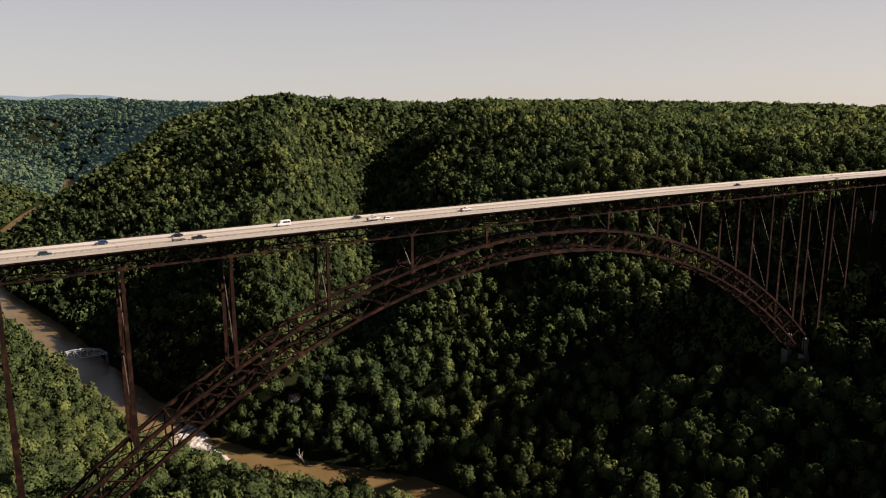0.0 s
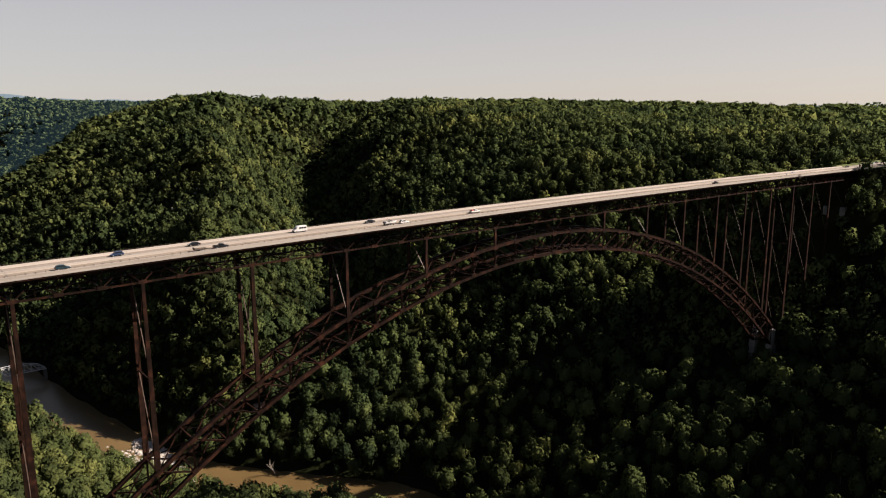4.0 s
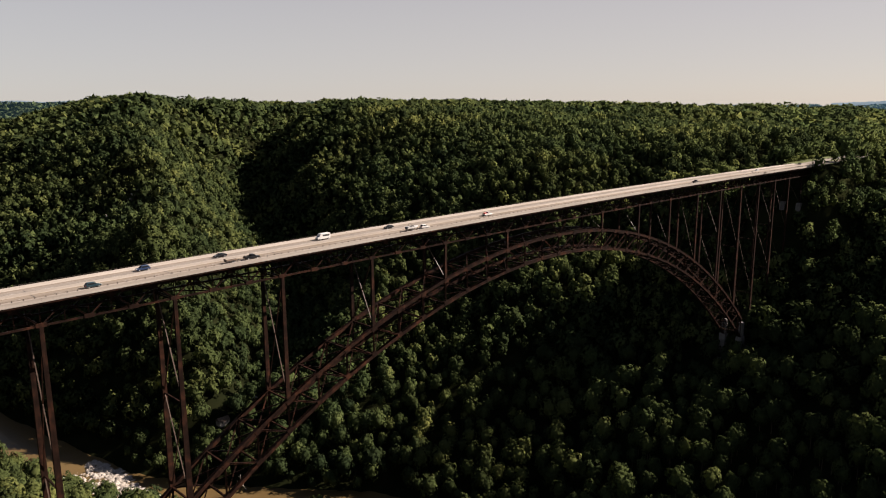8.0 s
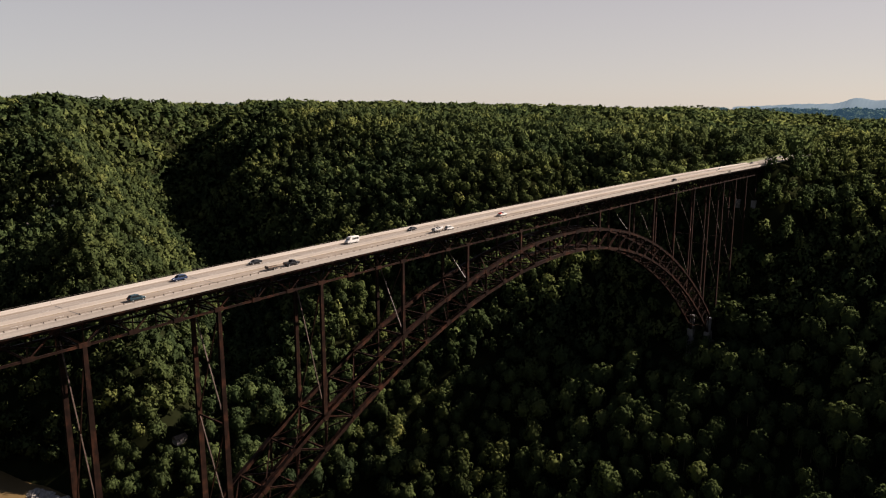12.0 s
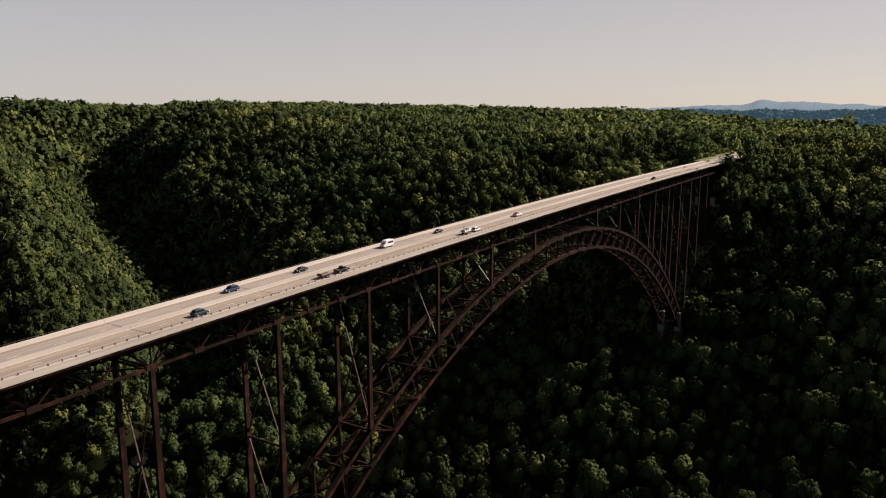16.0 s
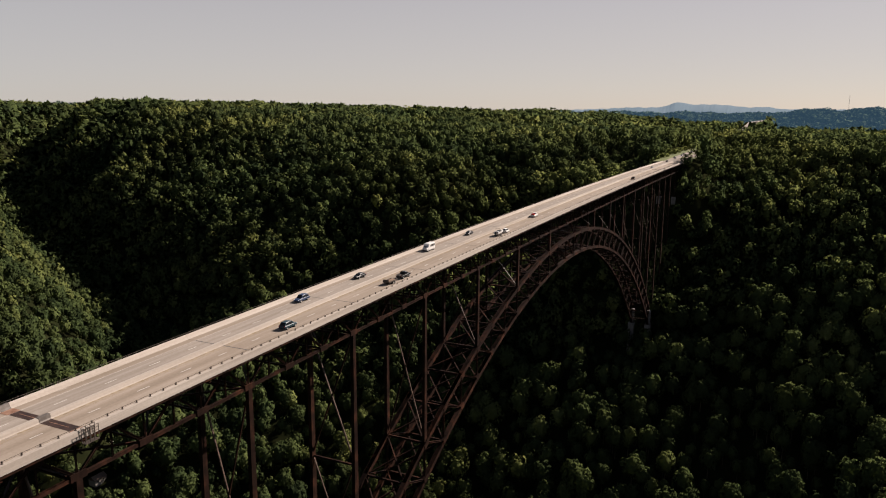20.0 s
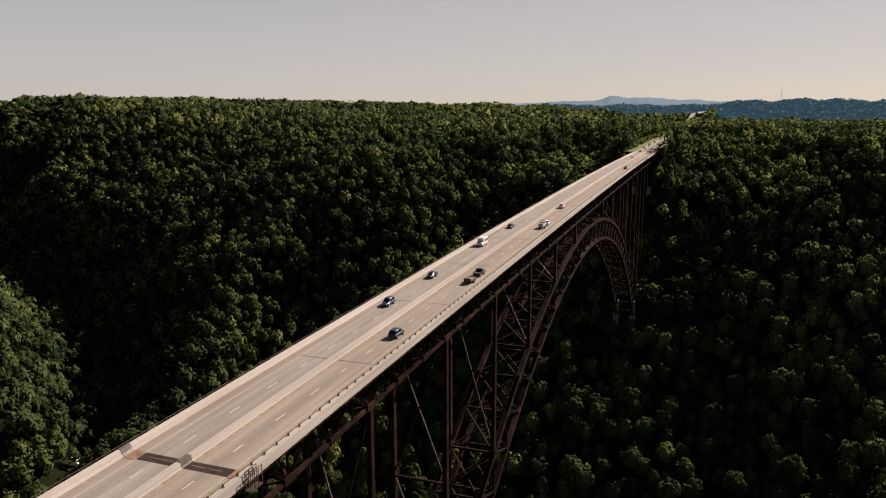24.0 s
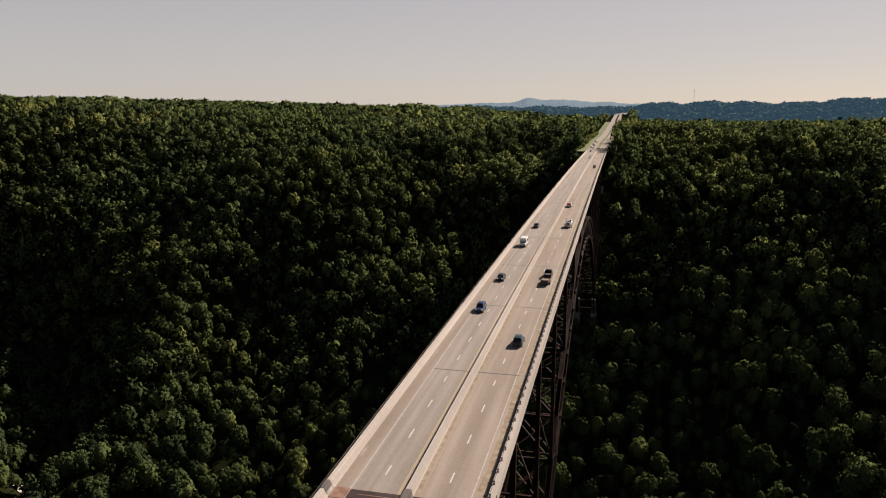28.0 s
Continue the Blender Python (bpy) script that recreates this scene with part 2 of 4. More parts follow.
def to_line(px, py, line):
    """Distance of points to a chain of straight pieces, the place along it and the side."""
    best = np.full(px.shape, 1e9)
    along = np.zeros(px.shape)
    side = np.zeros(px.shape)
    for i in range(len(line) - 1):
        ax, ay, bx, by = *line[i][:2], *line[i + 1][:2]
        dx, dy = bx - ax, by - ay
        u = np.clip(((px - ax) * dx + (py - ay) * dy) / (dx * dx + dy * dy), 0, 1)
        ex, ey = px - ax - u * dx, py - ay - u * dy
        q = np.hypot(ex, ey)
        hit = q < best
        best = np.where(hit, q, best)
        along = np.where(hit, i + u, along)
        side = np.where(hit, np.sign(dx * ey - dy * ex), side)
    return best, along, side


def waves(px, py, size, seed):
    """Smooth random relief out of a few crossed waves, about -1 to 1."""
    g = np.random.default_rng(seed)
    out = np.zeros(px.shape)
    for i in range(7):
        a, s, p = g.uniform(0, 6.28), size * g.uniform(0.6, 1.6), g.uniform(0, 6.28)
        out += np.sin((px * np.cos(a) + py * np.sin(a)) * 6.28 / s + p)
    return out / 3.2


def smin(a, b, k):
    h = np.clip(0.5 + 0.5 * (b - a) / k, 0, 1)
    return b + (a - b) * h - k * h * (1 - h)


def land(px, py):
    """Height of the ground: a plateau cut by the river's gorge and by one brook's hollow."""
    px, py = np.asarray(px, float), np.asarray(py, float)
    east_x = px
    px = px + 0.085 * np.clip(px - 140, 0, 1200)
    rise = np.clip((py - 40) / 560, 0, 1)
    back = np.clip((px - 480) / 800, 0, 1) * np.clip((460 - py) / 420, 0, 1)
    top = 1 + 9 * rise * rise * (3 - 2 * rise) - 34 * back - 7 * np.clip((py - 100) / 150, 0, 1) * np.clip((950 - py) / 200, 0, 1) + 24 * np.clip((py - 780) / 350, 0, 1) * np.clip((850 - px) / 350, 0, 1) + 5 * waves(px, py, 620, 3) + 0.003 * np.clip(np.hypot(px, py) - 900, 0, 2500) * rise + 16 * np.exp(-((px - 1000) / 700) ** 2 - ((py - 1300) / 600) ** 2)
    wob = 20 * waves(px, py, 270, 5) + 9 * waves(px, py, 115, 6)
    wob = wob * (1 - 0.7 * np.clip((60 - py) / 90, 0, 1))
    d, _, side = to_line(px, py, RIVER)
    dw = np.maximum(d + wob * np.clip((d - 60) / 120, 0, 1), 0)
    west = np.interp(dw, [0, 27, 50, 100, 200, 300, 420, 520, 700, 900], [-6, -2, 8, 28, 74, 130, 235, 268, 320, 420])
    steep = 1 + 0.8 * np.exp(-((py - 540) / 140) ** 2) * np.clip((d - 25) / 40, 0, 1)
    east = np.where(d > 0, np.interp(dw * steep, [0, 27, 55, 110, 165, 230, 295, 380, 480, 620, 900], [-6, -2, 12, 50, 82, 114, 154, 210, 252, 300, 420]), -6)
    gorge = RIVER_Z + np.where(side < 0, east, west)
    q, s, _ = to_line(px, py, BROOK)
    qw = np.maximum(q + 0.6 * wob * np.clip(q / 120, 0, 1), 0)
    hollow = np.interp(s, range(len(BROOK)), [b[2] for b in BROOK]) + np.interp(qw, [0, 20, 70, 130, 220, 320, 520, 900], [0, 4, 44, 92, 140, 178, 245, 380])
    e, u, _ = to_line(px, py, SPUR)
    crest = np.interp(u, range(len(SPUR)), [b[2] for b in SPUR]) - np.interp(np.maximum(e + 0.5 * wob, 0), [0, 25, 90, 200, 600], [0, 6, 62, 190, 700])
    z = smin(smin(gorge, -smin(-hollow, -crest, 16.0), 14.0), top, 26.0)
    # the road's bench beyond the bridge's end
    px = east_x
    bench = np.clip((np.abs(py - road_y(px)) - 22) / 26, 0, 1)
    on = np.clip((px - EAST_END + 55) / 50, 0, 1) * np.clip((1750 - px) / 150, 0, 1)
    return z * (1 - on * (1 - bench)) + road_z(px) * on * (1 - bench)


def road_y(px):
    return 17 * np.clip((np.asarray(px, float) - EAST_END - 105) / 1000, 0, 2) ** 2 * -1


def road_z(px):
    px = np.asarray(px, float)
    return -3.66 - 4 * np.clip((px - EAST_END - 80) / 350, 0, 1) ** 2 + 26 * np.clip((px - EAST_END - 420) / 700, 0, 1) ** 2


def sheet(name, xs, ys, fz, material, hole=None):
    gx, gy = np.meshgrid(xs, ys)
    gz = fz(gx, gy)
    n, m = gx.shape
    v = np.stack([gx, gy, gz], -1).reshape(-1, 3)
    i = np.arange(n * m).reshape(n, m)
    f = np.stack([i[:-1, :-1], i[:-1, 1:], i[1:, 1:], i[1:, :-1]], -1).reshape(-1, 4)
    me = bpy.data.meshes.new(name)
    me.from_pydata(v.tolist(), [], f.tolist())
    me.polygons.foreach_set("use_smooth", np.ones(len(f), bool))
    me.materials.append(material)
    return new(name, me)


def steps(lo, hi, near_lo, near_hi, fine, coarse):
    return np.concatenate([np.arange(lo, near_lo, coarse), np.arange(near_lo, near_hi, fine), np.arange(near_hi, hi + 1, coarse)])


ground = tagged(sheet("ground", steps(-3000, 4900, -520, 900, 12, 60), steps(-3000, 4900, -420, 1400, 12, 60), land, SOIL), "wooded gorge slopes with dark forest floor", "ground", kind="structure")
bm = bmesh.new()
left, right = [], []
for i, (x, y) in enumerate(RIVER):
    a, b = Vector(RIVER[max(i - 1, 0)]), Vector(RIVER[min(i + 1, len(RIVER) - 1)])
    n = (b - a).normalized()
    left.append(bm.verts.new((x - n.y * 62, y + n.x * 62, RIVER_Z)))
    right.append(bm.verts.new((x + n.y * 62, y - n.x * 62, RIVER_Z)))
for i in range(len(RIVER) - 1):
    bm.faces.new((left[i], right[i], right[i + 1], left[i + 1]))
bmesh.ops.recalc_face_normals(bm, faces=bm.faces[:])
water = tagged(new("water", mesh_of("water", bm, WATER)), "muddy brown river at the bottom of the gorge", "river", kind="structure")

# ---- trees ----


def crown_points(g, n, size, blobs):
    """Leaf clumps as triangles over a lumpy crown one metre in radius and 1.25 high on its side."""
    cs = []
    for i in range(blobs):
        a, h = i * 2.4 + g.uniform(-0.6, 0.6), -0.45 + 1.15 * (i + g.uniform(0, 1)) / blobs
        r = 0.62 * math.sqrt(max(0.05, 1 - max(h, 0) ** 2 / 0.62)) * g.uniform(0.75, 1.15)
        cs.append((r * math.cos(a), r * math.sin(a), h, g.uniform(0.30, 0.46)))
    cs.append((0, 0, 0.1, 0.68))
    cs = np.array(cs)
    k = g.choice(len(cs), n * 3, p=cs[:, 3] ** 2 / (cs[:, 3] ** 2).sum())
    nrm = g.normal(size=(n * 3, 3))
    nrm[:, 2] += 0.35
    nrm /= np.linalg.norm(nrm, axis=1)[:, None]
    p = cs[k, :3] + nrm * cs[k, 3:] * g.uniform(0.88, 1.06, (n * 3, 1))
    inside = np.zeros(len(p), bool)
    for c in cs:
        inside |= np.linalg.norm(p - c[:3], axis=1) < c[3] * 0.84
    p, nrm = p[~inside][:n], nrm[~inside][:n]
    up = nrm + g.normal(scale=0.3, size=nrm.shape)
    up /= np.linalg.norm(up, axis=1)[:, None]
    t = np.cross(up, g.normal(size=up.shape))
    t /= np.linalg.norm(t, axis=1)[:, None]
    b = np.cross(up, t)
    s = size * g.uniform(0.65, 1.35, (len(p), 1))
    tri = np.stack([p + t * s, p - 0.5 * t * s + 0.87 * b * s, p - 0.5 * t * s - 0.87 * b * s], 1)
    puff = 0.75 * nrm + 0.55 * p / np.linalg.norm(p, axis=1)[:, None] + g.normal(scale=0.12, size=p.shape)
    puff /= np.linalg.norm(puff, axis=1)[:, None]
    return np.concatenate([tri, np.repeat(puff[:, None, :], 3, 1)], 2)


def crown_core(g, fine):
    """The dense inside of a crown, a rough lump."""
    bm = bmesh.new()
    bmesh.ops.create_icosphere(bm, subdivisions=2 if fine else 1, radius=0.64)
    for v in bm.verts:
        v.co *= g.uniform(0.75, 1.2)
        v.co.z = v.co.z * 1.1 + 0.1
    bmesh.ops.triangulate(bm, faces=bm.faces[:])
    out = np.array([[(*v.co, *v.co.normalized()) for v in f.verts] for f in bm.faces])
    bm.free()
    return out


def forest_mesh(name, spots, kinds, g, material=LEAF):
    """All crowns of one wood in one mesh: spots are x, y, z of the ground, radius, height, tint."""
    verts, tints, puffs = [], [], []
    pick = g.integers(0, len(kinds), len(spots))
    for k, tri in enumerate(kinds):
        sel = spots[pick == k]
        if not len(sel):
            continue
        a = g.uniform(0, 6.28, len(sel))
        ca, sa = np.cos(a)[:, None], np.sin(a)[:, None]
        v = tri.reshape(-1, 6)
        r = sel[:, 3:4]
        x = (v[:, 0] * ca - v[:, 1] * sa) * r + sel[:, 0:1]
        y = (v[:, 0] * sa + v[:, 1] * ca) * r + sel[:, 1:2]
        z = v[:, 2] * (sel[:, 3:4] * 0.55 + sel[:, 4:5] * 0.22) + sel[:, 2:3] + sel[:, 4:5] * 0.62
        verts.append(np.stack([x, y, z], -1).reshape(-1, 3))
        tints.append(np.repeat(sel[:, 5], len(v)))
        puffs.append(np.stack([v[:, 3] * ca - v[:, 4] * sa, v[:, 3] * sa + v[:, 4] * ca, np.broadcast_to(v[:, 5], x.shape)], -1).reshape(-1, 3))
    v, tint = np.concatenate(verts), np.concatenate(tints)
    me = bpy.data.meshes.new(name)
    nt = len(v) // 3
    me.vertices.add(len(v))
    me.vertices.foreach_set("co", v.astype(np.float32).ravel())
    me.loops.add(len(v))
    me.loops.foreach_set("vertex_index", np.arange(len(v), dtype=np.int32))
    me.polygons.add(nt)
    me.polygons.foreach_set("loop_start", np.arange(0, len(v), 3, dtype=np.int32))
    me.attributes.new("tint", "FLOAT", "POINT").data.foreach_set("value", tint.astype(np.float32))
    me.attributes.new("puff", "FLOAT_VECTOR", "POINT").data.foreach_set("vector", np.concatenate(puffs).astype(np.float32).ravel())
    me.update(calc_edges=True)
    me.materials.append(material)
    return new(name, me)


def in_view(px, py):
    """The stretch of land on which the woods stand."""
    a = np.arctan2(py + 230, px + 420)
    return (a > radians(-28)) & (a < radians(93))


def grow(g, x0, x1, y0, y1, gap, keep, seen=in_view):
    """Tree spots on a shaken grid, with their ground, size and tint."""
    gx, gy = np.meshgrid(np.arange(x0, x1, gap), np.arange(y0, y1, gap * 0.87))
    gx = gx + (np.arange(gx.shape[0]) % 2)[:, None] * gap / 2
    px = gx.ravel() + g.uniform(-0.42, 0.42, gx.size) * gap
    py = gy.ravel() + g.uniform(-0.42, 0.42, gx.size) * gap
    ok = keep(px, py) & seen(px, py)
    px, py = px[ok], py[ok]
    d, _, _ = to_line(px, py, RIVER)
    ok = (d > 29 + 5 * waves(px, py, 90, 8)) & ~((np.abs(px + 160) < 44) & (np.abs(py - 658) < 9)) & ~((py - road_y(px) > -18.5 - 6 * np.clip((px - 800) / 200, 0, 1)) & (py - road_y(px) < 15 + 8 * np.clip((px - EAST_END - 10) / 40, 0, 1)) & (px > EAST_END - 7)) & ~((np.abs(py) < 12) & (px > EAST_END - 50)) & ~((np.abs(py - road_y(px)) < 28) & (px > 1300)) & ~((np.abs(px + 92) < 12) & (np.abs(py - 385) < 45)) & ~((np.abs(px - 36) < 12) & (np.abs(py - 376) < 10)) & ~((np.abs(px + 8) < 8) & (np.abs(py - 347) < 9))
    px, py = px[ok], py[ok]
    pz = land(px, py)
    size = g.uniform(0.5, 1.3, len(px)) * (1 + 0.15 * waves(px, py, 130, 9))
    low = np.where(py > 0, np.clip((np.hypot(px - EAST_END - 15, py) - 30) / 120, 0.75, 1.0), 1.0)
    r = gap * 0.60 * size
    h = (5 + 19 * size) * low
    tint = np.clip(0.45 + 0.22 * g.normal(size=len(px)) + 0.18 * waves(px, py, 180, 11), 0, 1)
    return np.stack([px, py, pz, r, h, tint], 1)


EYE = (-335.0, -150.0)
rng = np.random.default_rng(7)


def away(px, py):
    return np.hypot(px - EYE[0], py - EYE[1])


near_kinds = [np.concatenate([crown_points(rng, 325, 0.108, 15), crown_core(rng, False)]) for i in range(9)]
mid_kinds = [np.concatenate([crown_points(rng, 120, 0.172, 12), crown_core(rng, False)[::2]]) for i in range(7)]
back_kinds = [np.concatenate([crown_points(rng, 44, 0.26, 9), crown_core(rng, False)[::2]]) for i in range(6)]
far_kinds = [crown_points(rng, 20, 0.45, 6) for i in range(5)]
WOODS = [
    (-330, 420, -330, 560, 11.6, 0, 610, near_kinds, "dense green summer hardwood forest on the gorge slopes"),
    (-400, 700, -400, 850, 10.6, 610, 930, mid_kinds, "green hardwood forest on the steep far slope"),
    (-400, 1300, -500, 1500, 12.2, 930, 1500, back_kinds, "green hardwood forest covering the opposite hillside"),
    (-700, 3000, -1300, 3000, 19.0, 1500, 2600, far_kinds, "distant wooded plateau with small green treetops"),
    (-700, 1500, 1800, 4300, 24.0, 2600, 4600, far_kinds, "distant wooded hills up the gorge"),
]
for x0, x1, y0, y1, gap, r0, r1, kinds, label in WOODS:
    spots = grow(rng, x0, x1, y0, y1, gap, lambda x, y: (away(x, y) >= r0) & (away(x, y) < r1))
    if r0 == 0:
        # a stand of trees on the slope below the deck is built tree by tree
        stand = (spots[:, 0] > 66) & (spots[:, 0] < 190) & (spots[:, 1] > -135) & (spots[:, 1] < 25)
        singles, spots = spots[stand][:300], np.concatenate([spots[~stand], spots[stand][300:]])
    # the farthest wood has haze painted into its material
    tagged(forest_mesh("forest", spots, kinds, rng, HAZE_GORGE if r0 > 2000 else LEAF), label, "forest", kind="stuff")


# the wood goes on behind and beside the flight
spots = grow(rng, -600, -100, -420, 330, 15.0, lambda x, y: ~((np.abs(y) < 13) & (x < -395)), lambda x, y: ~in_view(x, y) | (x < -330))
tagged(forest_mesh("forest", spots[(spots[:, 0] < -330) | (spots[:, 1] < -330) | ~in_view(spots[:, 0], spots[:, 1])], back_kinds, rng), "hardwood forest on the near rim of the gorge", "forest", kind="stuff")


def tree_models(g, kinds):
    """One crown mesh and one trunk mesh for each kind of tree, a metre in crown radius."""
    out = []
    for i, tri in enumerate(kinds):
        me = bpy.data.meshes.new("crown")
        v = tri.reshape(-1, 6)
        me.from_pydata(v[:, :3].tolist(), [], np.arange(len(v)).reshape(-1, 3).tolist())
        me.attributes.new("tint", "FLOAT", "POINT").data.foreach_set("value", np.full(len(v), 0.2 + 0.6 * i / len(kinds), np.float32))
        me.attributes.new("puff", "FLOAT_VECTOR", "POINT").data.foreach_set("vector", v[:, 3:].astype(np.float32).ravel())
        me.materials.append(LEAF)
        bm = bmesh.new()
        bmesh.ops.create_cone(bm, cap_ends=True, segments=7, radius1=0.05, radius2=0.022, depth=1.7, matrix=Matrix.Translation((0, 0, -0.95)))
        for k in range(5):
            a, up = k * 1.26 + i, 0.5 + 0.1 * (k % 3)
            m = Matrix.Translation((0, 0, -0.35 + 0.1 * k)) @ Matrix.Rotation(a, 4, "Z") @ Matrix.Rotation(up, 4, "Y") @ Matrix.Translation((0, 0, 0.3))
            bmesh.ops.create_cone(bm, cap_ends=True, segments=5, radius1=0.02, radius2=0.008, depth=0.6, matrix=m)
        out.append((me, mesh_of("trunk", bm, BARK)))
    return out


models = tree_models(rng, [np.concatenate([crown_points(rng, 600, 0.09, 17), crown_core(rng, False)]) for i in range(8)])
for i, (x, y, z, r, h, tint) in enumerate(singles):
    crown, trunk = models[i % len(models)]
    tree = new("tree")
    tree.location = (x, y, z)
    tree.rotation_euler = (0, 0, i * 2.1)
    tagged(tree, "tall leafy hardwood tree standing on the wooded slope" if h > 19 else "small leafy hardwood tree standing on the wooded slope", "tree", "trees on the slope below the deck")
    for name, me in (("crown", crown), ("trunk", trunk)):
        ob = new(name, me)
        ob.parent = tree
        ob.location = (0, 0, h * 0.62)
        ob.scale = (r, r, r * 0.55 + h * 0.22) if name == "crown" else (r * 0.8, r * 0.8, h * 0.62 / 1.7)

# ---- bridge ----
NB = 22
BENTS = [-453.5, -412.2, -370.9, -329.8, -288.8, -247.9, -207.6, -166.6, -124.2, -81.7, -38.7, 3.7, 45.1, 85.5, 124.2, 162.3, 198.2, 232.7, 266.0, 297.6, 327.7, 356.6, EAST_END]
PANEL_X = [BENTS[i // 3] + (BENTS[min(i // 3 + 1, NB)] - BENTS[i // 3]) * (i % 3) / 3 for i in range(NB * 3 + 1)]
TRUSS_Y = 6.73
CHORD_Z = -8.05
TOP_Z = -2.3
HALF = 10.0
X0, X1 = BENTS[0], BENTS[-1]
SPRING_W, SPRING_E = -268.0, 251.0


def camber(x):
    """The deck's long, shallow crest."""
    return -1.94e-5 * x * x


def rib_top(x):
    return -15.3 - 0.001413 * x * x - 2.7e-9 * x ** 4


def rib_low(x):
    return rib_top(x) - 10.6 - 4.4 * (x / SPRING_E) ** 2


def empty(name, label, category, group="", at=(0, 0, 0)):
    ob = new(name)
    ob.location = at
    return tagged(ob, label, category, group)


bridge = empty("arch_bridge", "long steel arch bridge of rusty brown weathering steel", "bridge")

def follow(bm):
    """Bends a mesh built on a level deck to the deck's camber."""
    for v in bm.verts:
        v.co.z += camber(v.co.x)
    return bm


def deck_run(y0, y1, z0, z1):
    """A long bar under or on the deck, jointed at each bent."""
    bm = bmesh.new()
    for a, b in zip(BENTS, BENTS[1:]):
        box(bm, a, b, y0, y1, z0, z1)
    bmesh.ops.remove_doubles(bm, verts=bm.verts[:], dist=0.001)
    return follow(bm)


def deck_beam(name, a, b, w, h, data=None):
    return beam(name, (a[0], a[1], a[2] + camber(a[0])), (b[0], b[1], b[2] + camber(b[0])), w, h, bridge, data)


# deck slab, wearing surfaces, barriers
part("deck_slab", deck_run(-HALF, HALF, -0.55, -0.02), PARAPET, bridge, "thick concrete deck slab with a pale edge")
for a, b in zip(BENTS, BENTS[1:]):
    part("road_panel", follow(boxes((a + 0.04, b - 0.04, 0.42, 6.95, -0.02, 0.0))), DECK_L, bridge, "grey concrete carriageway panel")
    part("shoulder_panel", follow(boxes((a + 0.04, b - 0.04, 6.97, 8.9, -0.02, 0.0))), DECK_R, bridge, "pinkish concrete shoulder panel")
    part("road_panel", follow(boxes((a + 0.04, b - 0.04, -8.9, -0.42, -0.02, 0.0))), DECK_R, bridge, "warm beige concrete carriageway panel")
    part("median_barrier", follow(prism_x(bmesh.new(), [(-0.56, 0), (-0.44, 0.2), (-0.34, 0.8), (0.34, 0.8), (0.44, 0.2), (0.56, 0)], a + 0.02, b - 0.02)), PARAPET, bridge, "pale concrete median barrier")
    part("parapet", follow(prism_x(bmesh.new(), [(8.9, 0), (9.25, 0.3), (9.5, 0.85), (9.9, 0.85), (9.98, -0.4), (8.9, -0.02)], a + 0.02, b - 0.02)), PARAPET, bridge, "pale concrete parapet")
    part("parapet", follow(prism_x(bmesh.new(), [(-8.9, 0), (-8.98, 0.25), (-9.1, 0.8), (-9.96, 0.8), (-9.98, -0.4), (-8.9, -0.02)], a + 0.02, b - 0.02)), PARAPET, bridge, "pale concrete parapet")

# deck trusses
for s in (-1, 1):
    y = s * TRUSS_Y
    for a, b in zip(BENTS, BENTS[1:]):
        deck_beam("bottom_chord", (a, y, CHORD_Z), (b, y, CHORD_Z), 0.55, 0.6, BOX_MEMBER)
        deck_beam("top_chord", (a, y, TOP_Z), (b, y, TOP_Z), 0.55, 0.65, BOX_MEMBER)
    for p, n in zip(PANEL_X, PANEL_X[1:]):
        m = (p + n) / 2
        deck_beam("truss_diagonal", (p, y, CHORD_Z), (m, y, TOP_Z), 0.4, 0.4)
        deck_beam("truss_diagonal", (m, y, TOP_Z), (n, y, CHORD_Z), 0.4, 0.4)
        deck_beam("truss_vertical", (p, y, CHORD_Z), (p, y, TOP_Z), 0.26, 0.26)
        deck_beam("truss_vertical", (m, y, CHORD_Z), (m, y, TOP_Z), 0.26, 0.26)
for i, p in enumerate(PANEL_X):
    deck_beam("floor_beam", (p, -HALF + 0.6, -1.2), (p, HALF - 0.6, -1.2), 0.5, 1.1)
    deck_beam("bottom_strut", (p, -TRUSS_Y, CHORD_Z), (p, TRUSS_Y, CHORD_Z), 0.4, 0.4)
    if i < NB * 3:
        deck_beam("bottom_lateral", (p, (-1) ** i * TRUSS_Y, CHORD_Z), (PANEL_X[i + 1], -((-1) ** i) * TRUSS_Y, CHORD_Z), 0.35, 0.35)
for y in (-9.2, -4.5, -2.2, 0.0, 2.2, 4.5, 9.2):
    part("stringer", deck_run(y - 0.2, y + 0.2, -1.35, -0.56), STEEL, bridge)

# arch ribs
xs = [SPRING_W] + [p for p in PANEL_X if SPRING_W + 6 < p < SPRING_E - 6] + [SPRING_E]
for s in (-1, 1):
    y = s * TRUSS_Y
    for a, b in zip(xs, xs[1:]):
        beam("arch_top_chord", (a, y, rib_top(a)), (b, y, rib_top(b)), 1.25, 1.45, bridge, BOX_MEMBER)
        beam("arch_bottom_chord", (a, y, rib_low(a)), (b, y, rib_low(b)), 1.25, 1.45, bridge, BOX_MEMBER)
        if a < 0:
            beam("arch_diagonal", (a, y, rib_top(a)), (b, y, rib_low(b)), 0.55, 0.55, bridge)
        else:
            beam("arch_diagonal", (b, y, rib_top(b)), (a, y, rib_low(a)), 0.55, 0.55, bridge)
    for a in xs:
        beam("arch_vertical", (a, y, rib_low(a)), (a, y, rib_top(a)), 0.55, 0.55, bridge)
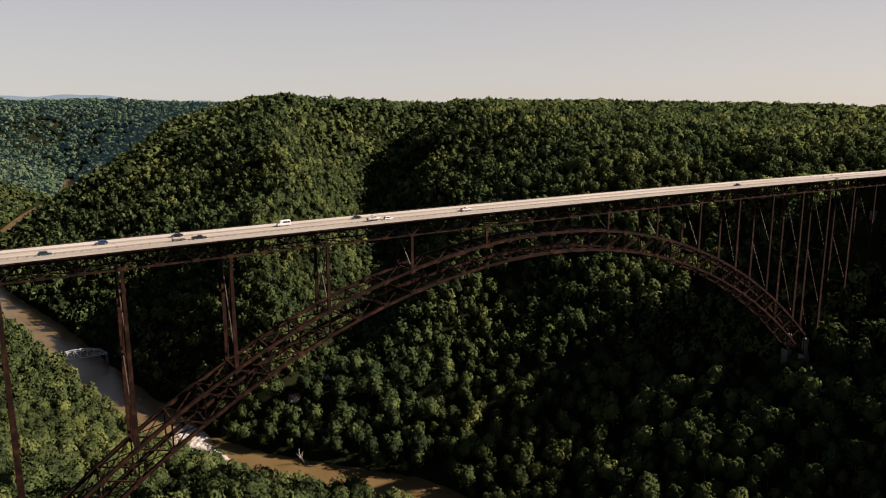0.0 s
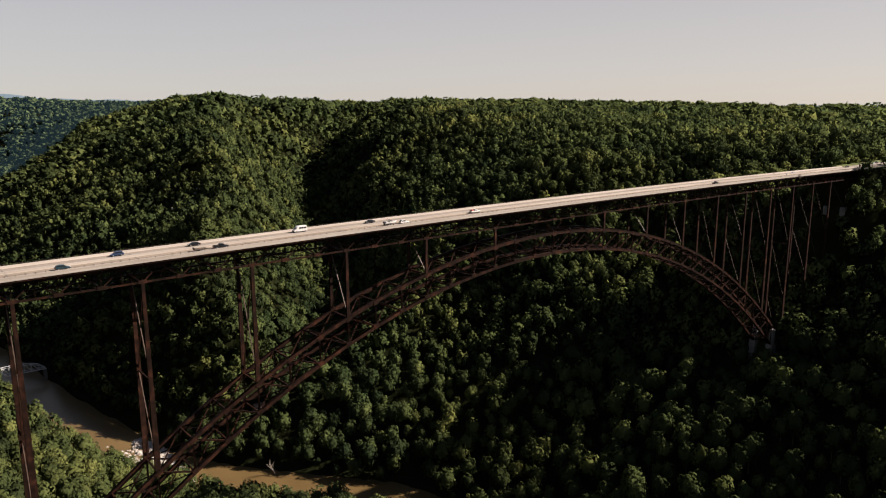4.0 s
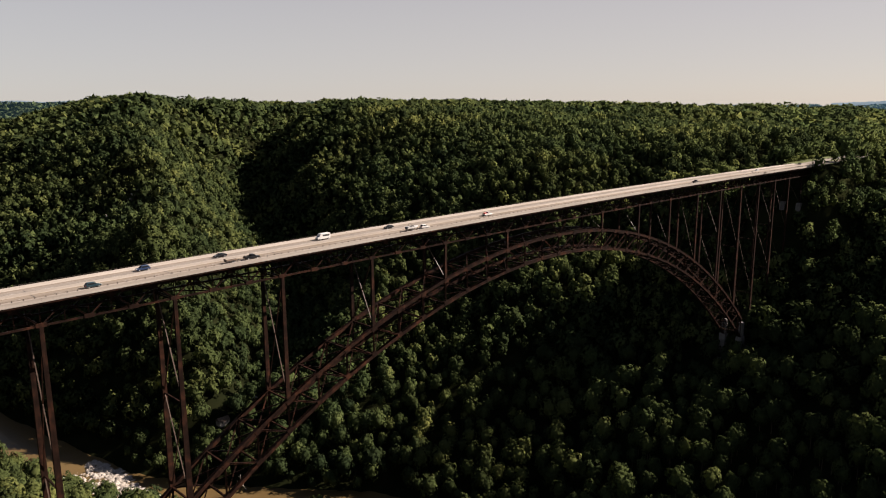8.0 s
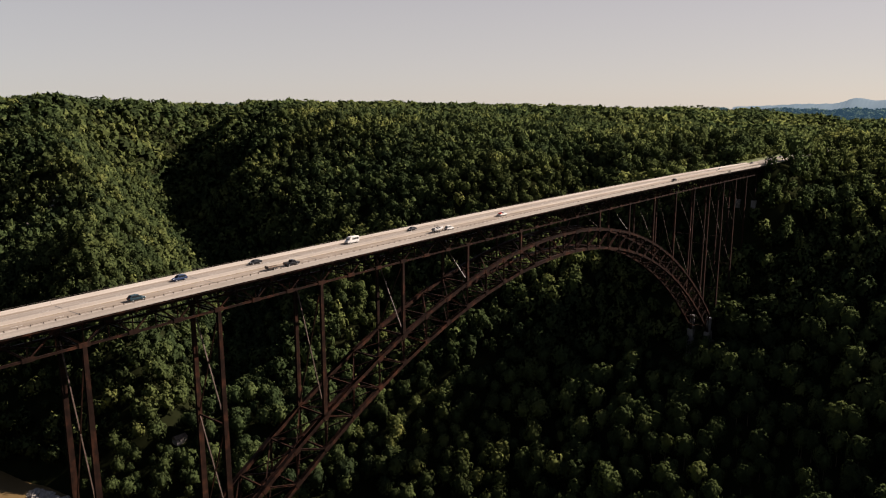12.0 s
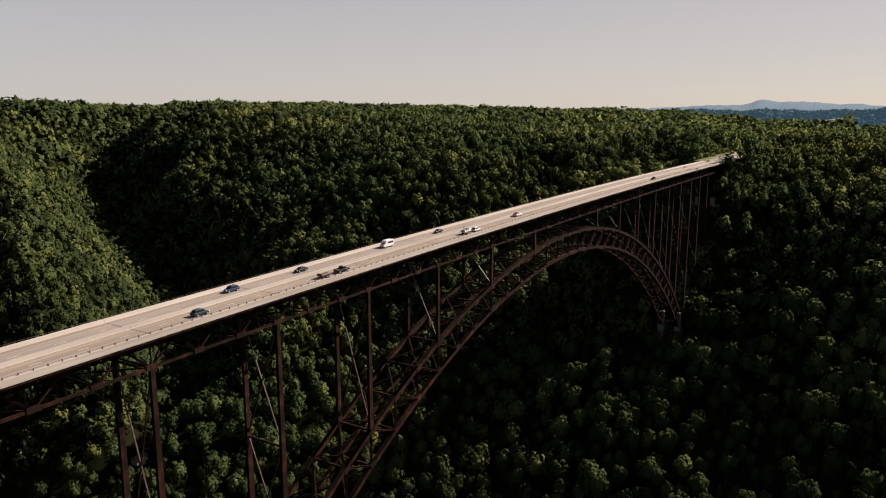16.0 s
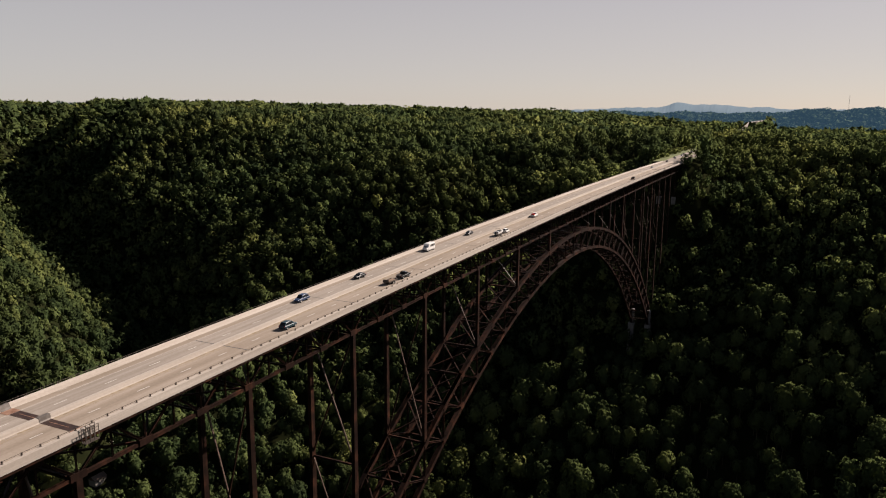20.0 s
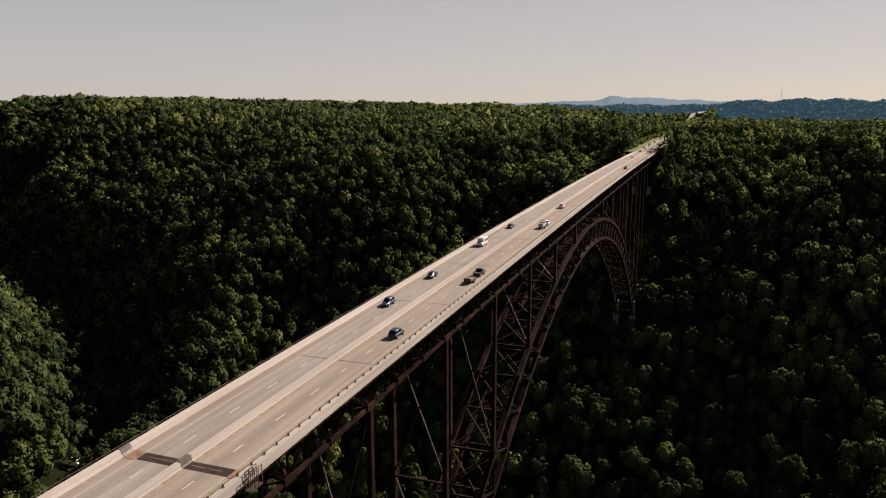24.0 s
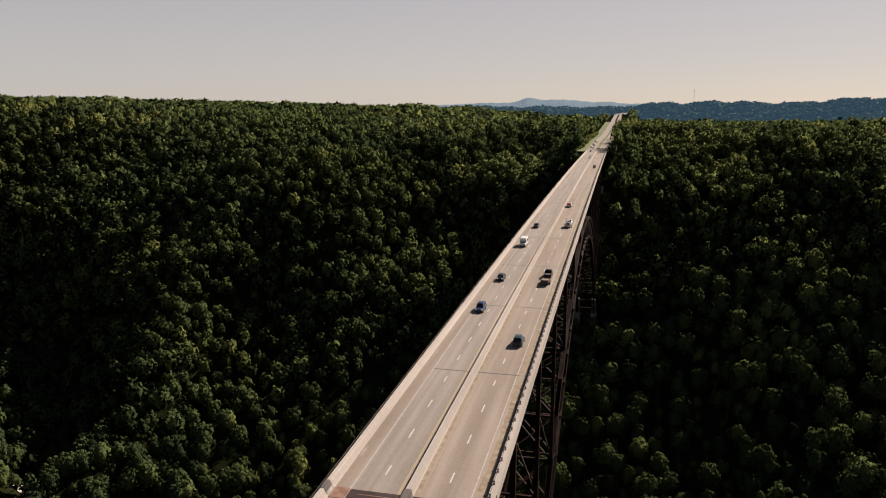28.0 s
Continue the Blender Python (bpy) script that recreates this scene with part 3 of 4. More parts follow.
for i, (a, b) in enumerate(zip(xs, xs[1:])):
    for f in (rib_top, rib_low):
        beam("arch_strut", (a, -TRUSS_Y, f(a)), (a, TRUSS_Y, f(a)), 0.6, 0.6, bridge)
        for s in (-1, 1):
            beam("arch_lateral", (a, s * TRUSS_Y, f(a)), ((a + b) / 2, 0, f((a + b) / 2)), 0.38, 0.38, bridge)
            beam("arch_lateral", ((a + b) / 2, 0, f((a + b) / 2)), (b, s * TRUSS_Y, f(b)), 0.38, 0.38, bridge)


def column(x, y, z0, z1):
    """A tapered box column in two plates and two webs."""
    h = z1 - z0
    wt, wb = 1.15, 1.15 + 0.014 * h
    bm = bmesh.new()
    for s in (-1, 1):
        v = []
        for z, w in ((z0, wb), (z1, wt)):
            v.append([bm.verts.new((x + sx * w / 2, y + s * (0.42 + dy), z)) for sx, dy in ((-1, -0.12), (1, -0.12), (1, 0.05), (-1, 0.05))])
        for i in range(4):
            bm.faces.new((v[0][i], v[0][(i + 1) % 4], v[1][(i + 1) % 4], v[1][i]))
        bm.faces.new(v[0][::-1])
        bm.faces.new(v[1])
        v = []
        for z, w in ((z0, wb), (z1, wt)):
            v.append([bm.verts.new((x + s * (w / 2 - 0.18) + sx * 0.06, y + sy * 0.38, z)) for sx, sy in ((-1, -1), (1, -1), (1, 1), (-1, 1))])
        for i in range(4):
            bm.faces.new((v[0][i], v[0][(i + 1) % 4], v[1][(i + 1) % 4], v[1][i]))
    n = max(1, int(h / 14))
    for i in range(1, n):
        z = z0 + h * i / n
        w = wb + (wt - wb) * i / n
        box(bm, x - w / 2 - 0.05, x + w / 2 + 0.05, y - 0.5, y + 0.5, z - 0.25, z + 0.25)
    bmesh.ops.recalc_face_normals(bm, faces=bm.faces[:])
    return bm


for k in range(-10, 11):
    if k == 0:
        continue
    x = BENTS[k + 11]
    on_rib = abs(k) < 6
    foot = rib_top(x) + 0.6 if on_rib else float(land(x, 0.0)) + 2.5
    if abs(k) == 6:
        foot = rib_top(x) + 0.6
    top = CHORD_Z - 0.4 + camber(x)
    if top - foot < 1.0:
        continue
    for s in (-1, 1):
        part("column", column(x, s * TRUSS_Y, foot, top), STEEL, bridge, "tall tapered steel column")
        if not on_rib and abs(k) > 6:
            part("footing", boxes((x - 2.6, x + 2.6, s * TRUSS_Y - 2.0, s * TRUSS_Y + 2.0, foot - 9.0, foot)), PIER, bridge, "grey concrete footing")
    h = top - foot
    n = max(1, round(h / 42))
    bw = 0.34 if k < 0 else 0.2
    for i in range(n):
        a, b = foot + h * i / n, foot + h * (i + 1) / n
        beam("bent_strut", (x, -TRUSS_Y, b - 0.4), (x, TRUSS_Y, b - 0.4), bw + 0.16, bw + 0.2, bridge)
        if h > 9:
            # first diagonal painted as sunlit with the paler steel, second left dark
            beam("bent_brace", (x, -TRUSS_Y, a), (x, TRUSS_Y, b), bw, bw, bridge, LIT_BRACE_MEMBER)
            beam("bent_brace", (x, TRUSS_Y, a), (x, -TRUSS_Y, b), bw, bw, bridge)
mid = BENTS[11]
for s in (-1, 1):
    y = s * TRUSS_Y
    for p in (PANEL_X[32], PANEL_X[34]):
        beam("crown_tie", (mid, y, rib_top(mid)), ((mid + p) / 2, y, CHORD_Z), 0.55, 0.55, bridge)
for sx, x in ((-1, SPRING_W), (1, SPRING_E)):
    for s in (-1, 1):
        g = float(land(x, s * TRUSS_Y)) - 6
        part("skewback", boxes((x - 2.2, x + 4.5, s * TRUSS_Y - 2.4, s * TRUSS_Y + 2.4, min(g, -150), rib_low(x) + 0.5), (x + sx * 1.0 - 1.0, x + sx * 1.0 + 2.2, s * TRUSS_Y - 1.6, s * TRUSS_Y + 1.6, rib_low(x), rib_top(x) - 3.0)), PIER, bridge, "grey concrete arch footing")

# ---- deck details ----
JOINTS = (BENTS[4], BENTS[18])


def share(name, data, m, parent):
    ob = new(name, data)
    ob.matrix_world = m
    ob.parent = parent
    return ob


dash_me = mesh_of("lane_dash", boxes((-1.4, 1.4, -0.09, 0.09, 0.003, 0.007)), WHITE_LINE)
for y in (-4.0, 4.0):
    for a, b in zip(BENTS, BENTS[1:]):
        for j in range(4):
            x = a + (j + 0.62) * (b - a) / 4
            share("lane_dash", dash_me, pose(x, y, camber(x)), bridge)
for a, b in zip(BENTS, BENTS[1:]):
    for y in (-7.1, 7.0):
        part("edge_line", follow(boxes((a, b, y - 0.08, y + 0.08, 0.003, 0.006))), FADED_LINE, bridge)
    part("centre_line", follow(boxes((a, b, 1.18, 1.32, 0.003, 0.006))), YELLOW_LINE, bridge)
    part("centre_line", follow(boxes((a, b, -1.52, -1.43, 0.003, 0.006))), WORN_YELLOW, bridge)
seal_me = mesh_of("deck_seal", boxes((-0.16, 0.16, -7.4, -0.46, 0.004, 0.009), (-0.16, 0.16, 0.46, 6.9, 0.004, 0.009)), SEAL)
for x in BENTS[1:-1]:
    if min(abs(x - j) for j in JOINTS) > 5:
        share("deck_seal", seal_me, pose(x, 0, camber(x)), bridge)

# expansion joints: dark finger plates, rusty kerb plates, steel barrier covers
for x in JOINTS:
    part("joint_plate", follow(boxes((x - 0.95, x + 0.95, 0.5, 6.9, 0.004, 0.03))), JOINT, bridge, "dark brown steel expansion joint plate")
    part("joint_plate", follow(boxes((x - 0.95, x + 0.95, -7.3, -0.5, 0.004, 0.03))), JOINT, bridge, "dark brown steel expansion joint plate")
    for y in (2.4, 4.6, -2.4, -4.8):
        part("joint_seam", follow(boxes((x - 0.06, x + 0.06, y - 1.1, y + 1.1, 0.031, 0.05))), RUST, bridge)
    for y0, y1 in ((7.0, 8.9), (-8.9, -7.4)):
        part("kerb_plate", follow(boxes((x - 1.2, x + 1.1, y0, y1, 0.004, 0.035))), RUST, bridge, "orange rusted steel kerb plate")
    part("barrier_cover", follow(prism_x(bmesh.new(), [(-0.62, 0), (-0.48, 0.24), (-0.38, 0.88), (0.38, 0.88), (0.48, 0.24), (0.62, 0)], x - 1.0, x + 1.0)), GALV, bridge, "grey steel cover over the barrier gap")
    part("parapet_cover", follow(prism_x(bmesh.new(), [(8.85, 0), (9.2, 0.32), (9.45, 0.9), (9.94, 0.9), (9.96, 0.2), (8.9, -0.01)], x - 0.9, x + 0.9)), GALV, bridge, "grey steel cover over the parapet gap")
    # inspection platform at the near edge
    platform = part("inspection_platform", follow(boxes((x - 1.3, x + 1.3, -11.05, -10.02, -1.3, -1.2))), DARK_STEEL, bridge, "small dark steel inspection platform")
    for py in (-11.0, -10.15):
        for px in (-1.2, -0.4, 0.4, 1.2):
            part("platform_post", follow(boxes((x + px - 0.04, x + px + 0.04, py - 0.04, py + 0.04, -1.2, 1.3))), DARK_STEEL, platform)
        for z in (0.3, 0.8, 1.26):
            part("platform_rail", follow(boxes((x - 1.2, x + 1.2, py - 0.03, py + 0.03, z - 0.03, z + 0.03))), DARK_STEEL, platform)

# rail posts on the parapets
post_me = mesh_of("rail_post", boxes((-0.13, 0.13, -0.16, 0.12, 0.0, 0.07), (-0.09, 0.09, -0.05, 0.09, 0.07, 0.42), (-0.06, 0.06, -0.13, -0.04, 0.2, 0.42)), DARK_STEEL)
rail_xs = [a + (j + 0.5) * (b - a) / 14 for a, b in zip(BENTS, BENTS[1:]) for j in range(14)]
for x in rail_xs:
    if -330 < x < 300:
        share("rail_post", post_me, pose(x, -9.3, 0.8 + camber(x)), bridge)
bm = bmesh.new()
for x in rail_xs:
    if not -330 < x < 300:
        box(bm, x - 0.09, x + 0.09, -9.4, -9.2, 0.8, 1.22)
    box(bm, x - 0.05, x + 0.05, 9.86, 9.94, 0.85, 1.16)
tagged(part("rail_post", follow(bm), DARK_STEEL, bridge), kind="stuff")
part("handrail", deck_run(9.86, 9.94, 1.16, 1.22), DARK_STEEL, bridge, "dark steel handrail along the parapet")
part("handrail", deck_run(-9.35, -9.30, 1.14, 1.19), DARK_STEEL, bridge, "thin steel handrail along the parapet")
part("edge_girder", deck_run(-9.75, -9.45, -1.1, -0.56), STEEL, bridge)
part("edge_girder", deck_run(9.45, 9.75, -1.1, -0.56), STEEL, bridge)

# stains and grit along the kerbs
g = np.random.default_rng(21)


def grit_strip(x0, x1, y, w):
    """A ragged strip of dirt, wider and narrower along its length."""
    bm = bmesh.new()
    rows = []
    for x in np.arange(x0, x1, 1.5):
        a, b = y - w * g.uniform(0.2, 0.6), y + w * g.uniform(0.2, 0.6)
        rows.append((bm.verts.new((x, a, 0.0025)), bm.verts.new((x, b, 0.0025))))
    for p, q in zip(rows, rows[1:]):
        bm.faces.new((p[0], q[0], q[1], p[1]))
    return follow(bm)


for a, b in zip(BENTS, BENTS[1:]):
    part("grit_strip", grit_strip(a + 1.3, b - 1.2, -8.1, 1.3), GRIT, bridge, "brown road grit along the kerb")
    part("grit_strip", grit_strip(a + 1.3, b - 1.2, -0.85, 0.55), GRIT, bridge, "brown road grit along the median")
for i in range(60):
    x, w = g.uniform(-330, 250), g.uniform(0.6, 3.2)
    y = 8.55 if i % 3 else -0.9
    bm = bmesh.new()
    bmesh.ops.create_circle(bm, cap_ends=True, segments=9, radius=1.0)
    for v in bm.verts:
        v.co = Vector((v.co.x * w * g.uniform(0.6, 1.2), v.co.y * g.uniform(0.12, 0.3), 0.006))
    ob = part("kerb_stain", bm, STAIN, bridge)
    ob.location = (x, y, camber(x))

# gusset plates of the deck trusses and of the ribs
gus_b = mesh_of("gusset_plate", boxes((-1.5, 1.5, -0.46, 0.46, -0.45, 0.75)), STEEL)
gus_t = mesh_of("gusset_plate", boxes((-1.2, 1.2, -0.46, 0.46, -0.95, 0.42)), STEEL)
for s in (-1, 1):
    for p, n in zip(PANEL_X, PANEL_X[1:]):
        m = (p + n) / 2
        share("gusset_plate", gus_b, pose(p, s * TRUSS_Y, CHORD_Z + camber(p)), bridge)
        share("gusset_plate", gus_t, pose(m, s * TRUSS_Y, TOP_Z + camber(m)), bridge)
rib_g = mesh_of("rib_gusset", boxes((-1.3, 1.3, -0.78, 0.78, -0.85, 0.85)), STEEL)
for s in (-1, 1):
    for a in xs[1:-1]:
        t1, t2 = math.degrees(math.atan2(rib_top(a + 1) - rib_top(a - 1), 2)), math.degrees(math.atan2(rib_low(a + 1) - rib_low(a - 1), 2))
        share("rib_gusset", rib_g, pose(a, s * TRUSS_Y, rib_top(a) - 0.5, 0, -t1, 0), bridge)
        share("rib_gusset", rib_g, pose(a, s * TRUSS_Y, rib_low(a) + 0.5, 0, -t2, 0), bridge)

# ---- vehicles ----


def loft(bm, sections):
    """A closed hull through outlines of (x, half width, z) rings: each ring is x, [(y, z), ...]."""
    rings = [[bm.verts.new((x, y, z)) for y, z in ring] for x, ring in sections]
    n = len(rings[0])
    for a, b in zip(rings, rings[1:]):
        for i in range(n):
            bm.faces.new((a[i], a[(i + 1) % n], b[(i + 1) % n], b[i]))
    bm.faces.new(rings[0][::-1])
    bm.faces.new(rings[-1])
    bmesh.ops.recalc_face_normals(bm, faces=bm.faces[:])
    return bm


def ring(w, z0, z1, r=0.12):
    return [(-w, z0 + r), (-w + r, z0), (w - r, z0), (w, z0 + r), (w, z1 - r), (w - r, z1), (-w + r, z1), (-w, z1 - r)]


def paint(name, c, rough=0.28):
    m = Mat(name, rough)
    m.color(m.ramp(m.noise(1.5, 3.0), [(0.3, tuple(0.9 * v for v in c)), (0.7, c)]))
    m.b.inputs["Coat Weight"].default_value = 0.03
    m.b.inputs["Specular IOR Level"].default_value = 0.15
    return m.m


CAR_GLASS = paint("tinted_car_glass", (0.012, 0.014, 0.016), 0.08)
TYRE = mat_simple("tyre_rubber", (0.012, 0.012, 0.012), (0.03, 0.03, 0.03), 8.0, 0.9)
RIM = mat_simple("wheel_rim", (0.35, 0.35, 0.36), (0.55, 0.55, 0.56), 4.0, 0.35, 0.7)
LAMP_RED = paint("tail_lamp_red", (0.30, 0.015, 0.012))
LAMP_CLEAR = paint("head_lamp_clear", (0.7, 0.7, 0.68))


def disc(r, w, seg=16):
    bm = bmesh.new()
    bmesh.ops.create_cone(bm, cap_ends=True, segments=seg, radius1=r, radius2=r, depth=w, matrix=Matrix.Rotation(radians(90), 4, "X"))
    return bm


def add_wheels(car, xs_, half, r):
    for x in xs_:
        for s in (-1, 1):
            w = part("wheel", disc(r, 0.24), TYRE, car)
            w.location = (x, s * (half - 0.12), r)
            rim = part("rim", disc(r * 0.62, 0.26, 12), RIM, w)


def vehicle(kind, colour, label, x, y, heading):
    """A road vehicle with its front along x, at rest on its wheels."""
    car = empty({"van": "van", "pickup": "pickup_truck", "suv": "suv", "sedan": "car"}[kind], label, {"van": "van", "pickup": "pickup truck", "suv": "car", "sedan": "car"}[kind], "vehicles on the bridge")
    b = bmesh.new()
    if kind == "van":
        loft(b, [(-3.0, ring(0.98, 0.45, 2.5)), (-2.9, ring(1.0, 0.4, 2.62)), (1.3, ring(1.0, 0.4, 2.62)), (1.75, ring(0.98, 0.4, 2.3)), (2.15, ring(0.95, 0.4, 1.45)), (2.85, ring(0.9, 0.42, 1.25)), (3.0, ring(0.85, 0.5, 1.05))])
        glass = [(-2.6, -1.5), (-1.35, -0.35), (-0.2, 0.7)]
        part("body", b, colour, car)
        for a, c in glass:
            for s in (-1, 1):
                part("window", boxes((a, c, s * 1.0 - 0.012, s * 1.0 + 0.012, 1.5, 2.2)), CAR_GLASS, car)
        part("windshield", loft(bmesh.new(), [(1.62, [(-0.8, 2.2), (0.8, 2.2), (0.8, 2.28), (-0.8, 2.28)]), (2.17, [(-0.85, 1.44), (0.85, 1.44), (0.85, 1.5), (-0.85, 1.5)])]), CAR_GLASS, car)
        add_wheels(car, (-1.9, 1.95), 1.0, 0.36)
        part("bumper", boxes((2.9, 3.1, -0.85, 0.85, 0.42, 0.65)), DARK_STEEL, car)
    elif kind == "pickup":
        loft(b, [(-2.85, ring(0.93, 0.5, 1.1)), (-0.55, ring(0.95, 0.45, 1.1)), (1.0, ring(0.95, 0.45, 1.12)), (2.5, ring(0.92, 0.45, 1.06)), (2.8, ring(0.86, 0.5, 0.95))])
        part("body", b, colour, car)
        part("bed_liner", boxes((-2.7, -0.75, -0.78, 0.78, 1.10, 1.13)), DARK_STEEL, car)
        for s in (-1, 1):
            part("bed_rail", boxes((-2.8, -0.6, s * 0.88 - 0.06, s * 0.88 + 0.06, 1.1, 1.3)), colour, car)
        part("cab", loft(bmesh.new(), [(-0.62, ring(0.82, 1.1, 1.6)), (-0.4, ring(0.8, 1.1, 1.86)), (0.65, ring(0.8, 1.1, 1.86)), (1.3, ring(0.84, 1.1, 1.2, 0.04))]), colour, car)
        for s in (-1, 1):
            part("window", boxes((-0.4, 0.35, s * 0.82 - 0.012, s * 0.82 + 0.012, 1.28, 1.7)), CAR_GLASS, car)
        part("windshield", loft(bmesh.new(), [(0.72, [(-0.7, 1.78), (0.7, 1.78), (0.7, 1.84), (-0.7, 1.84)]), (1.3, [(-0.76, 1.18), (0.76, 1.18), (0.76, 1.25), (-0.76, 1.25)])]), CAR_GLASS, car)
        part("rear_window", boxes((-0.66, -0.58, -0.6, 0.6, 1.35, 1.68)), CAR_GLASS, car)
        add_wheels(car, (-1.75, 1.75), 0.95, 0.39)
    else:
        hi = 1.72 if kind == "suv" else 1.46
        loft(b, [(-2.35, ring(0.82, 0.45, 0.9)), (-2.2, ring(0.9, 0.35, 1.0)), (0.9, ring(0.92, 0.32, 0.98)), (2.0, ring(0.88, 0.34, 0.86)), (2.35, ring(0.76, 0.42, 0.68))])
        part("body", b, colour, car)
        back = -2.15 if kind == "suv" else -1.75
        part("cab", loft(bmesh.new(), [(back, ring(0.8, 0.96, 1.1, 0.04)), (back + 0.45, ring(0.7, 0.96, hi - 0.06)), (-0.6, ring(0.7, 0.96, hi)), (0.35, ring(0.68, 0.96, hi - 0.06)), (1.15, ring(0.8, 0.92, 1.0, 0.02))]), colour, car)
        for s in (-1, 1):
            part("window", loft(bmesh.new(), [(back + 0.55, [(s * 0.80, 1.06), (s * 0.77, 1.06), (s * 0.70, hi - 0.2), (s * 0.725, hi - 0.2)]), (0.45, [(s * 0.80, 1.06), (s * 0.77, 1.06), (s * 0.70, hi - 0.2), (s * 0.725, hi - 0.2)])]), CAR_GLASS, car)
        part("windshield", loft(bmesh.new(), [(0.42, [(-0.6, hi - 0.14), (0.6, hi - 0.14), (0.6, hi - 0.07), (-0.6, hi - 0.07)]), (1.14, [(-0.7, 0.98), (0.7, 0.98), (0.7, 1.05), (-0.7, 1.05)])]), CAR_GLASS, car)
        part("rear_window", loft(bmesh.new(), [(back - 0.02, [(-0.62, 1.08), (0.62, 1.08), (0.62, 1.14), (-0.62, 1.14)]), (back + 0.42, [(-0.55, hi - 0.16), (0.55, hi - 0.16), (0.55, hi - 0.08), (-0.55, hi - 0.08)])]), CAR_GLASS, car)
        add_wheels(car, (-1.4, 1.45), 0.92, 0.33)
    rear = {"van": -3.0, "pickup": -2.85, "suv": -2.36, "sedan": -2.36}[kind]
    front = {"van": 2.98, "pickup": 2.76, "suv": 2.3, "sedan": 2.3}[kind]
    for s in (-1, 1):
        part("tail_lamp", boxes((rear - 0.03, rear + 0.06, s * 0.7 - 0.1, s * 0.7 + 0.1, 0.75, 0.95)), LAMP_RED, car)
        part("headlight", boxes((front - 0.12, front + 0.04, s * 0.6 - 0.14, s * 0.6 + 0.14, 0.66, 0.82)), LAMP_CLEAR, car)
    car.matrix_world = pose(x, y, 0.006 + camber(x), 0, 0, heading)
    return car


def trailer(x, y, heading, colour, label):
    t = empty("flatbed_trailer", label, "trailer", "vehicles on the bridge")
    part("bed", boxes((-2.6, 2.2, -0.95, 0.95, 0.62, 0.78)), colour, t)
    part("drawbar", boxes((2.2, 3.6, -0.06, 0.06, 0.5, 0.62)), DARK_STEEL, t)
    for s in (-1, 1):
        part("side_rail", boxes((-2.6, 2.2, s * 0.98 - 0.05, s * 0.98 + 0.05, 0.62, 1.0)), DARK_STEEL, t)
        part("fender", boxes((-0.9, 0.7, s * 1.12 - 0.13, s * 1.12 + 0.13, 0.74, 0.8)), DARK_STEEL, t)
    add_wheels(t, (-0.5, 0.35), 1.2, 0.33)
    part("ramp", boxes((-2.75, -2.6, -0.9, 0.9, 0.6, 1.5)), DARK_STEEL, t)
    t.matrix_world = pose(x, y, 0.006 + camber(x), 0, 0, heading)
    return t


WHITE = paint("white_car_paint", (0.52, 0.51, 0.49))
NAVY = paint("navy_car_paint", (0.02, 0.035, 0.075))
BLACK = paint("black_car_paint", (0.012, 0.013, 0.015))
TEAL = paint("dark_teal_car_paint", (0.015, 0.035, 0.045))
SILVER = paint("silver_car_paint", (0.30, 0.31, 0.32))
RED_LOAD = mat_simple("red_tarpaulin", (0.40, 0.03, 0.02), (0.55, 0.05, 0.03), 2.0, 0.6)
PLANK = mat_simple("trailer_planks", (0.10, 0.065, 0.045), (0.19, 0.13, 0.09), 2.0, 0.85)


